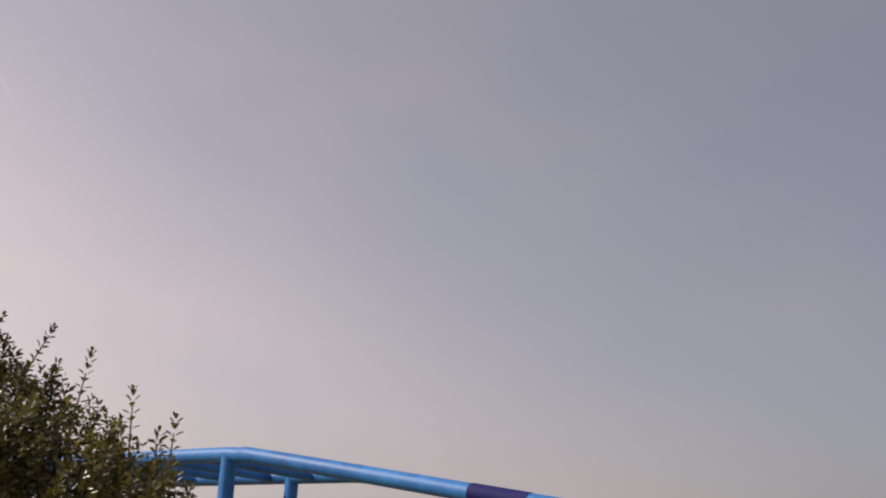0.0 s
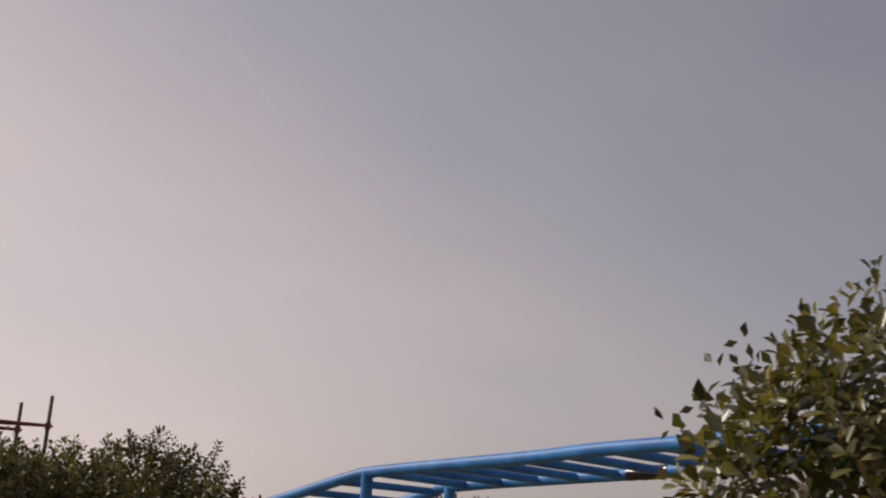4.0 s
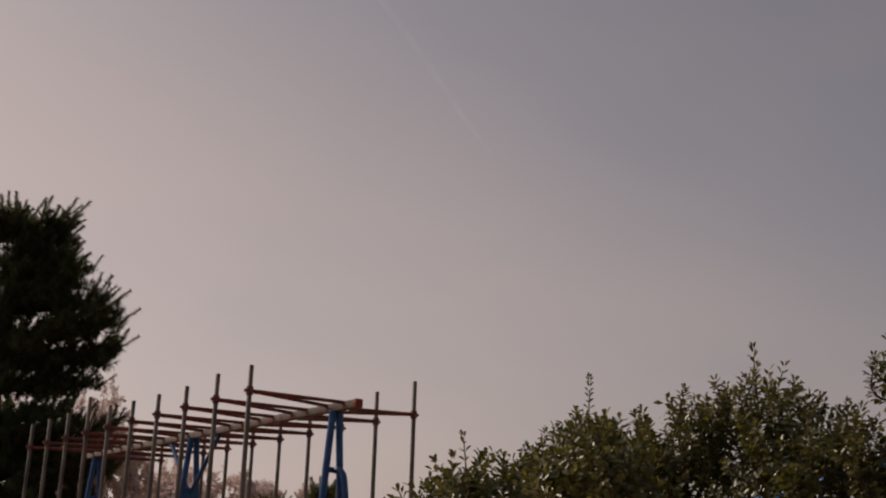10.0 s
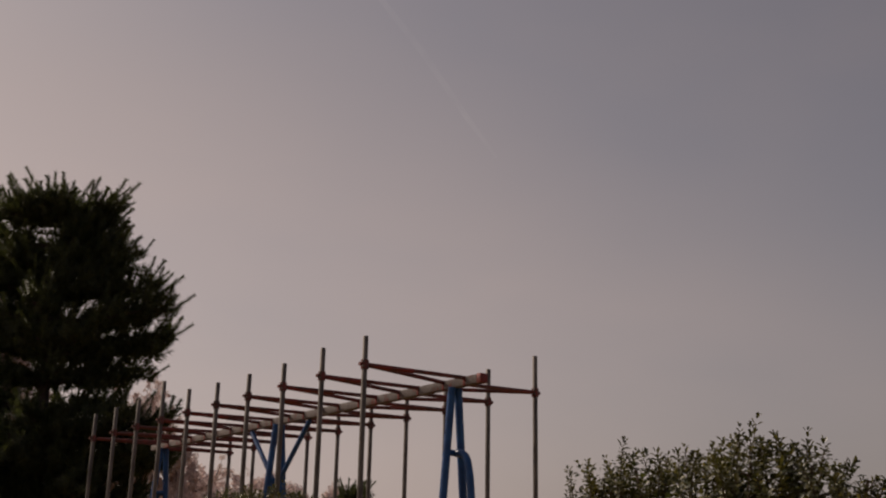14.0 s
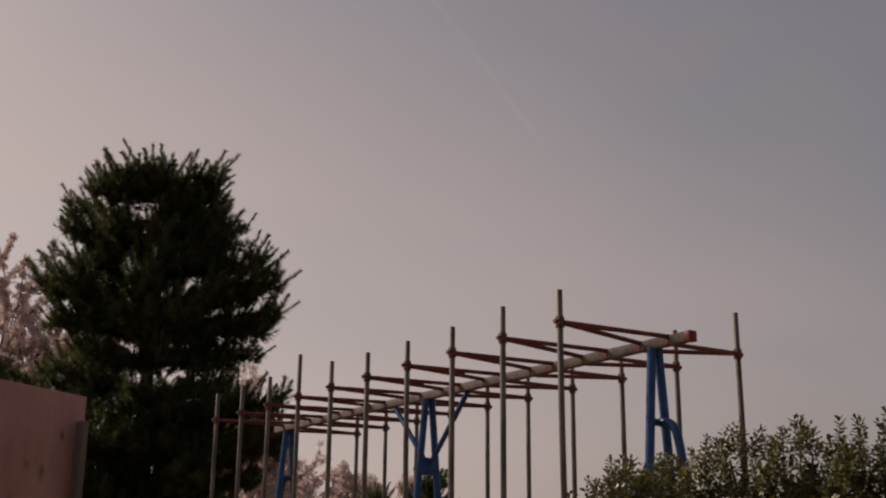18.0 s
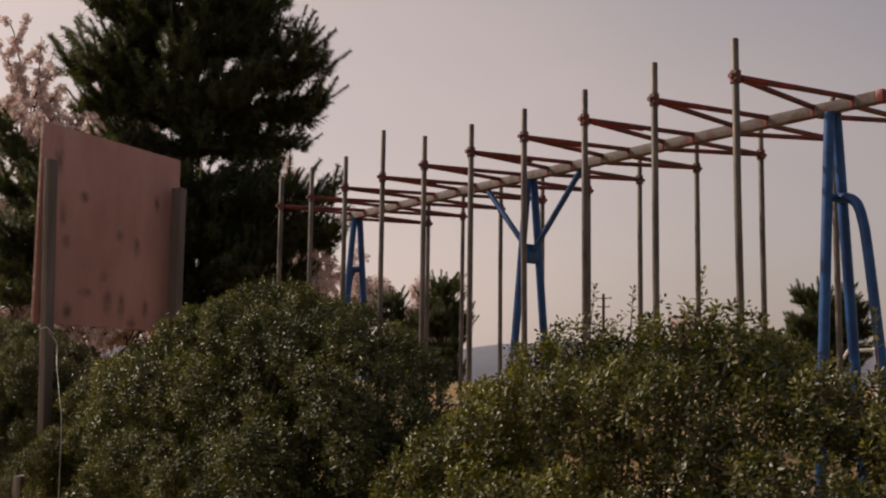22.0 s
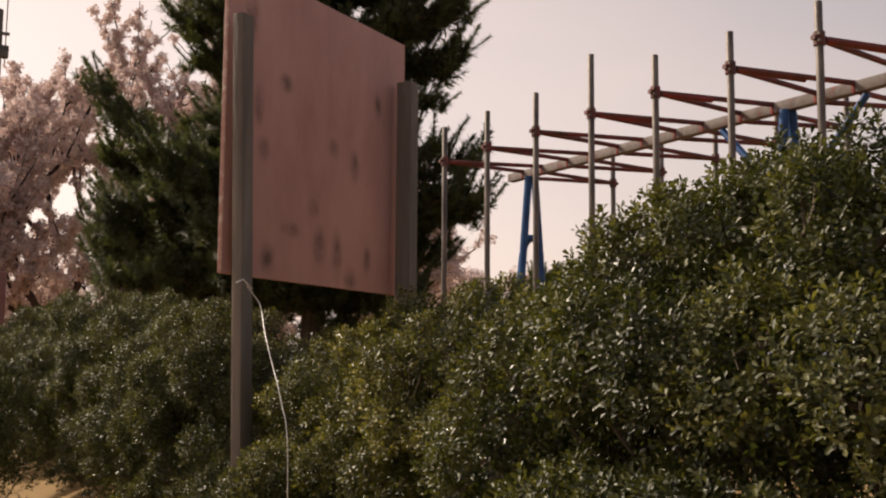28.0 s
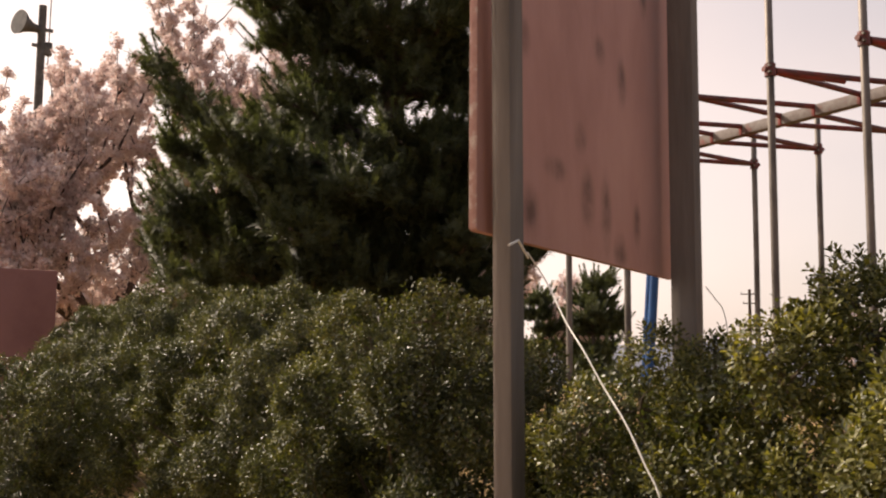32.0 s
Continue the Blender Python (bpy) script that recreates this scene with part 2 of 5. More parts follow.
M_STEEL = material("weathered steel pole", [(0.075, 0.062, 0.055), (0.15, 0.13, 0.115), (0.22, 0.19, 0.17)], scale=9, rough=0.55, metal=0.35, bump=0.25, stretch=(1, 1, 0.3))
M_RED = material("worn red paint", [(0.09, 0.035, 0.03), (0.20, 0.032, 0.027), (0.34, 0.04, 0.034)], scale=7, rough=0.5, bump=0.2)
M_BEAM = material("faded beam paint", [(0.22, 0.05, 0.044), (0.13, 0.100, 0.092), (0.19, 0.165, 0.155), (0.15, 0.125, 0.116), (0.22, 0.06, 0.05)], scale=3.6, rough=0.75, bump=0.25)
M_STRAP = material("worn red strap", [(0.09, 0.034, 0.03), (0.20, 0.035, 0.03), (0.30, 0.04, 0.034)], scale=7, rough=0.6)
M_ARM = material("dull red brown bar", [(0.075, 0.033, 0.030), (0.15, 0.044, 0.039), (0.26, 0.05, 0.045)], scale=6, rough=0.55, bump=0.2)
M_BLUE = material("blue gloss paint", [(0.010, 0.045, 0.14), (0.015, 0.075, 0.23), (0.025, 0.115, 0.31)], scale=4, rough=0.38, bump=0.12)
M_LADDER = material("bright blue gloss paint", [(0.017, 0.11, 0.34), (0.026, 0.165, 0.46), (0.045, 0.23, 0.56)], scale=5, rough=0.5, bump=0.15, spec=0.3)
M_PURPLE = material("dark indigo tape", [(0.012, 0.012, 0.09), (0.02, 0.02, 0.13)], scale=8, rough=0.7, spec=0.15)
M_WRAP = material("dark maroon wrapped tape", [(0.008, 0.006, 0.011), (0.018, 0.011, 0.020), (0.034, 0.020, 0.032)], scale=9, rough=0.22, bump=0.3, bump_scale=30)
M_BOARD = material("faded pink painted board", [(0.41, 0.212, 0.185), (0.51, 0.282, 0.247), (0.58, 0.345, 0.30)], scale=1.8, detail=9, rough=0.75, bump=0.15, bump_scale=40, stretch=(1, 1, 0.4))
M_POST = material("weathered grey timber", [(0.10, 0.082, 0.070), (0.165, 0.138, 0.118), (0.235, 0.20, 0.172)], scale=6, rough=0.85, bump=0.5, bump_scale=40, stretch=(1, 1, 0.12))
M_EDGE = material("chipped painted edge", [(0.42, 0.23, 0.20), (0.50, 0.30, 0.26), (0.72, 0.66, 0.60)], scale=22, rough=0.85)
M_WIRE = material("white plastic cord", [(0.62, 0.60, 0.55), (0.78, 0.76, 0.72)], scale=12, rough=0.4)
M_SAND = material("bare sandy ground", [(0.15, 0.090, 0.030), (0.225, 0.137, 0.046), (0.295, 0.185, 0.066)], scale=0.35, detail=12, rough=0.95, bump=0.5, bump_scale=8)
M_WHITE = material("white goal paint", [(0.55, 0.54, 0.52), (0.72, 0.71, 0.69), (0.80, 0.79, 0.77)], scale=6, rough=0.5)
M_NET = material("grey goal net", [(0.30, 0.29, 0.27), (0.45, 0.44, 0.42)], scale=6, rough=0.8)
M_TIMBER = material("dark timber", [(0.035, 0.026, 0.022), (0.07, 0.052, 0.042), (0.11, 0.08, 0.065)], scale=8, rough=0.8, bump=0.3)
M_GREY = material("grey galvanised metal", [(0.11, 0.105, 0.10), (0.19, 0.185, 0.18), (0.26, 0.255, 0.25)], scale=6, rough=0.5, metal=0.5)
M_HILL = material("far hazy hillside", [(0.17, 0.18, 0.22), (0.20, 0.21, 0.25), (0.23, 0.24, 0.28)], scale=0.004, rough=1.0, spec=0.0)
M_WALLPINK = material("dusty pink render", [(0.27, 0.13, 0.12), (0.33, 0.165, 0.15), (0.37, 0.19, 0.175)], scale=1.2, detail=8, rough=0.9, bump=0.3)
M_HORN = material("dark grey weathered paint", [(0.06, 0.057, 0.055), (0.10, 0.096, 0.092), (0.15, 0.143, 0.138)], scale=4, rough=0.6)
M_TRAIL = bpy.data.materials.new("thin ice cloud")
M_TRAIL.use_nodes = True


# ---- geometry helpers ----
class Geo:
    """Points and faces that become one mesh."""

    def __init__(self):
        self.v, self.f = [], []

    def box(self, x0, y0, z0, x1, y1, z1, bevel=0.0):
        bm = bmesh.new()
        bmesh.ops.create_cube(bm, size=1.0, matrix=Matrix.Translation(((x0 + x1) / 2, (y0 + y1) / 2, (z0 + z1) / 2)) @ Matrix.Diagonal((x1 - x0, y1 - y0, z1 - z0, 1)))
        if bevel:
            bmesh.ops.bevel(bm, geom=bm.edges[:], offset=bevel, segments=2, affect="EDGES", profile=0.5)
        return self.take(bm)

    def take(self, bm, m=None):
        if m is not None:
            bm.transform(m)
        k = len(self.v)
        bm.verts.index_update()
        self.v += [tuple(p.co) for p in bm.verts]
        self.f += [[k + p.index for p in face.verts] for face in bm.faces]
        bm.free()
        return self

    def tube(self, points, radius, sides=10, caps=True):
        """A pipe along the points; radius is one number or one for each point."""
        pts = [Vector(p) for p in points]
        radii = [radius] * len(pts) if isinstance(radius, (int, float)) else list(radius)
        k = len(self.v)
        side = None
        for i, p in enumerate(pts):
            a = (pts[min(i + 1, len(pts) - 1)] - pts[max(i - 1, 0)]).normalized()
            if side is None:
                side = a.orthogonal().normalized()
            side = (side - a * side.dot(a))
            side = side.normalized() if side.length > 1e-6 else a.orthogonal().normalized()
            up = a.cross(side)
            for s in range(sides):
                q = 2 * math.pi * s / sides
                self.v.append(tuple(p + radii[i] * (side * math.cos(q) + up * math.sin(q))))
        for i in range(len(pts) - 1):
            for s in range(sides):
                t = (s + 1) % sides
                self.f.append([k + i * sides + s, k + i * sides + t, k + (i + 1) * sides + t, k + (i + 1) * sides + s])
        if caps:
            self.f.append([k + s for s in reversed(range(sides))])
            self.f.append([k + (len(pts) - 1) * sides + s for s in range(sides)])
        return self

    def mesh(self, name, mat, smooth=True):
        me = bpy.data.meshes.new(name)
        me.from_pydata(self.v, [], self.f)
        me.materials.append(mat)
        if smooth:
            me.polygons.foreach_set("use_smooth", [len(f) <= 4 and smooth for f in self.f])
            me.set_sharp_from_angle(angle=radians(40))
        me.update()
        return me


def part(name, geo, mat, parent, label="", smooth=True):
    ob = new(name, geo if isinstance(geo, bpy.types.Mesh) else geo.mesh(name, mat, smooth))
    ob.parent = parent
    return tagged(ob, label) if label else ob


def thing(name, at, label, category, group="", kind=""):
    ob = new(name)
    ob.empty_display_size = 0.1
    ob.matrix_world = Matrix.Translation(at)
    return tagged(ob, label, category, group, kind)


def quick_mesh(name, verts, faces, mat):
    """A mesh out of numpy arrays: verts n x 3, faces m x 3 or m x 4."""
    me = bpy.data.meshes.new(name)
    n, w = faces.shape
    me.vertices.add(len(verts))
    me.vertices.foreach_set("co", np.ascontiguousarray(verts, np.float32).ravel())
    me.loops.add(n * w)
    me.loops.foreach_set("vertex_index", np.ascontiguousarray(faces, np.int32).ravel())
    me.polygons.add(n)
    me.polygons.foreach_set("loop_start", np.arange(0, n * w, w, dtype=np.int32))
    me.materials.append(mat)
    me.update(calc_edges=True)
    return me


def turns(axis, spin):
    """Rotation matrices that take z to each axis, after a spin about it."""
    axis = axis / np.linalg.norm(axis, axis=1, keepdims=True)
    ref = np.where(np.abs(axis[:, 2:3]) < 0.95, np.array([[0.0, 0.0, 1.0]]), np.array([[1.0, 0.0, 0.0]]))
    u = np.cross(ref, axis)
    u /= np.linalg.norm(u, axis=1, keepdims=True)
    v = np.cross(axis, u)
    c, s = np.cos(spin)[:, None], np.sin(spin)[:, None]
    return np.stack([c * u + s * v, -s * u + c * v, axis], axis=2)


def scatter(template_v, template_f, places, axes, sizes, rng):
    """Copies of a small template at the places, its z along the axes, as one set of arrays."""
    r = turns(axes, rng.uniform(0, 2 * np.pi, len(places)))
    v = np.einsum("nij,kj->nki", r, template_v) * sizes[:, None, None] + places[:, None, :]
    f = template_f[None] + (np.arange(len(places)) * len(template_v))[:, None, None]
    return v.reshape(-1, 3), f.reshape(-1, template_f.shape[1])


def shoot_template(rng, leaves, length, leaf, spread=(35, 75), fine=True):
    """A leafy shoot that grows along z: oval leaves folded at the midrib, set spirally."""
    vs, fs = [], []
    for i in range(leaves):
        h = length * (i + 0.4) / leaves
        a = i * 2.4 + rng.uniform(-0.3, 0.3)
        tilt = math.radians(spread[1] + (spread[0] - spread[1]) * (i / max(1, leaves - 1)) + rng.uniform(-14, 14))
        size = leaf * rng.uniform(0.75, 1.12) * (1.0 if i < leaves - 2 else 0.75)
        out = np.array([math.cos(a), math.sin(a), 0.0])
        d = out * math.sin(tilt) + np.array([0, 0, math.cos(tilt)])
        side = np.cross(d, [0, 0, 1.0])
        side = side / np.linalg.norm(side)
        nrm = np.cross(side, d)
        w, fold = size * 0.255, size * 0.08
        base = out * 0.003 + np.array([0, 0, h])
        k = len(vs)
        if fine:
            vs += [base, base + d * size * 0.40 + side * w * 0.8 + nrm * fold, base + d * size * 0.40 - side * w * 0.8 + nrm * fold,
                   base + d * size * 0.78 + side * w + nrm * fold * 0.6, base + d * size * 0.78 - side * w + nrm * fold * 0.6, base + d * size - nrm * size * 0.10]
            fs += [[k, k + 5, k + 1], [k + 1, k + 5, k + 3], [k, k + 2, k + 5], [k + 2, k + 4, k + 5]]
        else:
            vs += [base, base + d * size * 0.5 + side * w * 1.15 + nrm * fold, base + d * size * 0.5 - side * w * 1.15 + nrm * fold, base + d * size - nrm * size * 0.05]
            fs += [[k, k + 3, k + 1], [k, k + 2, k + 3]]
    return np.array(vs), np.array(fs)

# ---- ground: one sheet, a lane, a low bank and the sandy playground ----
YARD = 0.62


def ground_height(x, y):
    k = min(1.0, max(0.0, (x + 5.6) / 1.9))
    far = min(1.0, max(0.0, (math.hypot(x, y) - 16) / 35))
    return (YARD - 0.55 * far * far * (3 - 2 * far)) * k * k * (3 - 2 * k) + (0.02 * noise.noise((x * 0.7, y * 0.7, 0.0)) if abs(x) < 60 and abs(y) < 60 else 0.0)


gx = [-4000, -1500, -500, -150, -60, -30, -18, -12] + [-9 + 0.35 * i for i in range(40)] + [6, 8, 11, 15, 20, 30, 45, 70, 120, 250, 600, 1500, 4000]
gy = [-4000, -1500, -500, -150, -70, -45, -30] + [-24 + 0.8 * i for i in range(60)] + [26, 32, 40, 55, 80, 140, 300, 800, 2000, 4000]
g_geo = Geo()
for yy in gy:
    for xx in gx:
        g_geo.v.append((xx, yy, ground_height(xx, yy)))
for j in range(len(gy) - 1):
    for i in range(len(gx) - 1):
        k = j * len(gx) + i
        g_geo.f.append([k, k + 1, k + 1 + len(gx), k + len(gx)])
ground = tagged(new("ground", g_geo.mesh("ground", M_SAND)), "bare sandy playground ground with a low planted bank", "ground", kind="structure")

# ---- far hills ----
hill_geo = Geo()
for i in range(121):
    a = radians(-20 + 130 * i / 120)
    far = 2600
    h = 88 + 26 * noise.fractal((a * 5.1, 1.7, 0.0), 1.0, 2.0, 4) + 22 * math.exp(-((math.degrees(a) - 42) / 6.0) ** 2)
    for d, z in ((far, -5), (far + 250, h * 0.75), (far + 450, h), (far + 900, -5)):
        hill_geo.v.append((math.sin(a) * d, math.cos(a) * d, z))
for i in range(120):
    for j in range(3):
        k = i * 4 + j
        hill_geo.f.append([k, k + 4, k + 5, k + 1])
tagged(new("backdrop_hills", hill_geo.mesh("backdrop_hills", M_HILL)), "low blue-grey hills in haze on the horizon", "hills", kind="structure")


# ---- climbing pole frame ----
def clamp_height(x, y):
    return 3.98 - 0.007 * y - 0.008 * x


frame_at = Vector((1.22, 4.0, YARD))
climbing = thing("climbing_pole_frame", frame_at, "tall steel climbing-pole frame with red brackets on blue legs", "climbing frame")


def framed(geo_points):
    return [Vector(p) - frame_at for p in geo_points]


BEAM_X, BEAM_Z = 1.265, 3.925
POLE_R, ARM_R = 0.030, 0.024


def in_frame(x0, y0, z0, x1, y1, z1, bevel):
    return Geo().box(x0 - frame_at.x, y0 - frame_at.y, z0 - frame_at.z, x1 - frame_at.x, y1 - frame_at.y, z1 - frame_at.z, bevel)


beam = part("beam", in_frame(BEAM_X - 0.050, -0.424, BEAM_Z - 0.050, BEAM_X + 0.050, 8.62, BEAM_Z + 0.050, 0.008), M_BEAM, climbing, "long square beam in faded grey paint with red patches")
part("beam_cap", in_frame(BEAM_X - 0.054, -0.50, BEAM_Z - 0.054, BEAM_X + 0.054, -0.425, BEAM_Z + 0.054, 0.008), M_RED, beam, "red painted beam end")
top_left = [0.40, 0.40, 0.40, 0.57, 0.335, 0.30, 0.285, 0.285, 0.33, 0.315]
top_right = [0.34, 0.36, 0.30, 0.38, 0.33, 0.30, 0.36, 0.33, 0.42, 0.45]
rng = np.random.default_rng(4)
for side, x in ((0, 0.0), (1, 2.46)):
    for k in range(10):
        y = 0.9 * (9 - k)
        zc = clamp_height(x, y)
        over = (top_left, top_right)[side][k]
        lean = rng.normal(0, 0.008, 2)
        pole = Geo().tube(framed([(x + lean[0], y + lean[1], YARD - 0.05), (x, y, zc - 1.0), (x - 0.1 * lean[0], y, zc + over - 0.004), (x - 0.1 * lean[0], y, zc + over)]), [POLE_R, POLE_R, POLE_R, POLE_R * 0.9], 14)
        part("pole", pole, M_STEEL, climbing)
        s = 1 if side == 0 else -1
        collar = Geo().tube(framed([(x, y, zc - 0.05), (x, y, zc + 0.05)]), 0.044, 14).tube(framed([(x - s * 0.07, y, zc), (x + s * 0.07, y, zc)]), 0.022, 10)
        clamp = part("clamp", collar, M_ARM, climbing, "rusty pole clamp")
        for dz in (-0.026, 0.026):
            part("bolt", Geo().tube(framed([(x - 0.058, y - 0.040, zc + dz), (x - 0.030, y - 0.040, zc + dz)]), [0.011, 0.011], 6), M_STEEL, clamp)
        for d in (-0.20, 0.20):
            tip = (BEAM_X - s * 0.051, y + d, BEAM_Z + (0.034 if side == 0 else -0.036))
            bar = part("bracket_bar", Geo().tube(framed([(x + s * 0.045, y + d * 0.06, zc), tip]), ARM_R, 10), M_ARM, climbing)
            if side == 0:
                part("strap", in_frame(BEAM_X - 0.056, y + d - 0.020, BEAM_Z - 0.055, BEAM_X + 0.056, y + d + 0.020, BEAM_Z + 0.056, 0.006), M_STRAP, beam, "worn red strap round the beam")
                if d < 0 and k >= 3:
                    part("bracket_web", Geo().tube(framed([(x + 0.06, y - 0.012, zc - 0.008), (x + rng.uniform(0.4, 0.75), y - 0.10, zc - 0.012)]), ARM_R * 1.06, 10), M_RED, bar, "red painted stretch of bracket bar")


def a_frame(y, spread, tie_z, prop=0, braces=()):
    """Two blue legs under the beam; prop: a bowed third leg out along the beam, to that side; braces: where struts meet the beam."""
    zt, r = BEAM_Z - 0.05, 0.046
    for s in (-1, 1):
        leg = Geo().tube(framed([(BEAM_X - 0.01 + s * 0.045, y, zt), (BEAM_X - 0.02 + s * spread, y, YARD - 0.05)]), r, 16)
        part("leg", leg, M_BLUE, climbing, "blue painted steel leg")
    hw = 0.045 + (spread - 0.045) * (zt - tie_z) / (zt - YARD)
    if braces:
        joint = part("joint_plate", in_frame(BEAM_X - 0.01 - hw - 0.012, y - 0.045, tie_z - 0.12, BEAM_X - 0.01 + hw + 0.012, y + 0.045, tie_z + 0.10, 0.018), M_BLUE, climbing)
        for yb in braces:
            part("brace", Geo().tube(framed([(BEAM_X, y + (yb - y) * 0.06, tie_z + 0.03), (BEAM_X, yb, zt - 0.025)]), 0.034, 12), M_BLUE, joint)
    else:
        part("leg_tie", Geo().tube(framed([(BEAM_X - 0.01 - hw, y, tie_z), (BEAM_X - 0.01 + hw, y, tie_z)]), 0.036, 12), M_BLUE, climbing)
    if prop:
        bow = [(0.0, 0.0), (0.11, -0.012), (0.19, -0.07), (0.235, -0.19), (0.275, -0.42), (0.36, -1.22), (0.45, -2.10), (0.50, -2.60)]
        part("brace", Geo().tube(smooth_line(framed([(BEAM_X + 0.02, y + prop * a, tie_z + b) for a, b in bow]), 4), 0.044, 14), M_BLUE, climbing, "bowed blue prop at the end of the frame")
        part("foot_tie", Geo().tube(framed([(BEAM_X - spread + 0.02, y, YARD + 0.46), (BEAM_X + 0.02, y + prop * 0.44, YARD + 0.44)]), 0.026, 12), M_BLUE, climbing)


def smooth_line(points, steps=4):
    """Rounds a polyline with a Catmull-Rom curve."""
    p = [Vector(q) for q in points]
    p = [2 * p[0] - p[1]] + p + [2 * p[-1] - p[-2]]
    out = []
    for i in range(1, len(p) - 2):
        for k in range(steps):
            t = k / steps
            out.append(0.5 * (2 * p[i] + (p[i + 1] - p[i - 1]) * t + (2 * p[i - 1] - 5 * p[i] + 4 * p[i + 1] - p[i + 2]) * t * t + (3 * p[i] - p[i - 1] - 3 * p[i + 1] + p[i + 2]) * t ** 3))
    return out + [p[-2]]


a_frame(0.02, 0.30, 3.135, prop=-1)
a_frame(4.15, 0.345, 3.02, braces=(3.30, 4.98))
a_frame(8.16, 0.315, 3.135, prop=1)

# ---- bent blue ladder on legs ----
LAD_Z = 2.71
near_rail = [(0.06, -6.5, 2.20), (-0.09, -8.9, 2.63), (-0.11, -9.25, 2.69), (-0.13, -9.6, LAD_Z + 0.015), (-0.40, -11.2, LAD_Z + 0.022), (-0.55, -11.9, LAD_Z + 0.03), (-0.90, -13.5, LAD_Z), (-0.98, -13.85, 2.695), (-1.06, -14.2, 2.65), (-1.62, -16.7, 2.24)]
lad_at = Vector((1.0, -12.0, YARD))
ladder = thing("overhead_ladder", lad_at, "bent overhead ladder of bright blue steel pipes", "playground ladder")


rail_a = smooth_line(near_rail, 4)
rail_b = []
for i, p in enumerate(rail_a):
    d = (rail_a[min(i + 1, len(rail_a) - 1)] - rail_a[max(i - 1, 0)])
    d.z = 0
    d.normalize()
    rail_b.append(p + Vector((-d.y, d.x, 0)) * 1.02)
part("rail", Geo().tube([p - lad_at for p in rail_a], 0.044, 16), M_LADDER, ladder)
part("rail", Geo().tube([p - lad_at for p in rail_b], 0.044, 16), M_LADDER, ladder)


def along(line, s):
    for a, b in zip(line, line[1:]):
        d = (b - a).length
        if s <= d:
            return a + (b - a) * (s / d)
        s -= d
    return line[-1]


length_a = sum((b - a).length for a, b in zip(rail_a, rail_a[1:]))
length_b = sum((b - a).length for a, b in zip(rail_b, rail_b[1:]))
for i in range(26):
    f = (i + 0.6) / 26
    part("rung", Geo().tube([along(rail_a, f * length_a) - lad_at, along(rail_b, f * length_b) - lad_at], 0.030, 12), M_LADDER, ladder)
for near_y, far_y in ((-6.5, -6.57), (-9.45, -9.4), (-13.77, -13.43), (-16.7, -16.93)):
    for line, leg_y in ((rail_a, near_y), (rail_b, far_y)):
        p = min((along(line, 0.05 * k) for k in range(220)), key=lambda q: abs(q.y - leg_y))
        part("leg", Geo().tube([p - lad_at, Vector((p.x, p.y, YARD - 0.05)) - lad_at], 0.046, 14), M_LADDER, ladder)
part("tape_band", Geo().tube([along(rail_a, 9.22) - lad_at, along(rail_a, 9.56) - lad_at], 0.0465, 16), M_PURPLE, ladder, "dark indigo band round the rail")
wrap_at = min((0.02 * k for k in range(500)), key=lambda s: abs(along(rail_b, s).y + 11.30))
for k, r in ((0, 0.0475), (1, 0.0500), (2, 0.0480)):
    part("tape_wrap", Geo().tube([along(rail_b, wrap_at + 0.125 * k) - lad_at, along(rail_b, wrap_at + 0.125 * k + 0.122) - lad_at], [r, r * (0.97 + 0.03 * k)], 16), M_WRAP, ladder, "dark maroon tape wrapped round the rail")


# ---- board on two posts, seen from behind ----
post_1, post_2 = Vector((-4.906, 1.379, 0)), Vector((-3.808, 2.034, 0))
across = (post_2 - post_1).normalized()
board_at = Vector(((post_1.x + post_2.x) / 2, (post_1.y + post_2.y) / 2, ground_height(-4.3, 1.9)))
sign_board = thing("notice_board", board_at, "back of a faded pink plywood board on two grey timber posts", "board")
sign_board.matrix_world = Matrix.Translation(board_at) @ Matrix.Rotation(math.atan2(across.y, across.x), 4, "Z")
span = (post_2 - post_1).length / 2
B_LOW, B_HIGH = 1.874 - board_at.z, 3.18 - board_at.z
panel = part("panel", Geo().box(-span - 0.010, 0.092, B_LOW, span + 0.120, 0.112, B_HIGH, 0.003), M_BOARD, sign_board, "faded pink plywood sheet, stained")
part("panel_edge", Geo().box(-span - 0.016, 0.091, B_LOW + 0.004, -span - 0.0105, 0.113, B_HIGH - 0.004, 0.003), M_EDGE, panel, "raw chipped plywood edge")
for s, w, front, top, lean in ((-1, 0.037, -0.004, 2.92, 0.066), (1, 0.037, -0.040, 2.94, 0.0)):
    timber = Geo().box(s * span - w, front, -0.3, s * span + w, 0.0460, top - board_at.z, 0.005)
    timber.v = [(x + lean * (2.75 - board_at.z - z), y + 0.4 * lean * (2.75 - board_at.z - z), z) for x, y, z in timber.v]
    part("post", timber, M_POST, sign_board, "square weathered timber post")
stain_board(M_BOARD, [(u, z - board_at.z, w, h) for u, z, w, h in ((-0.50, 2.98, 0.05, 0.16), (-0.44, 2.60, 0.04, 0.10), (-0.40, 2.42, 0.05, 0.06), (0.02, 2.05, 0.06, 0.10), (0.16, 2.02, 0.05, 0.14), (0.12, 2.52, 0.05, 0.05), (0.30, 2.46, 0.045, 0.09), (-0.03, 2.22, 0.05, 0.05), (0.42, 2.02, 0.04, 0.08), (0.28, 1.92, 0.07, 0.06), (-0.25, 2.74, 0.06, 0.05), (0.50, 2.80, 0.04, 0.08), (-0.20, 2.10, 0.08, 0.04), (-0.36, 1.96, 0.06, 0.08))])
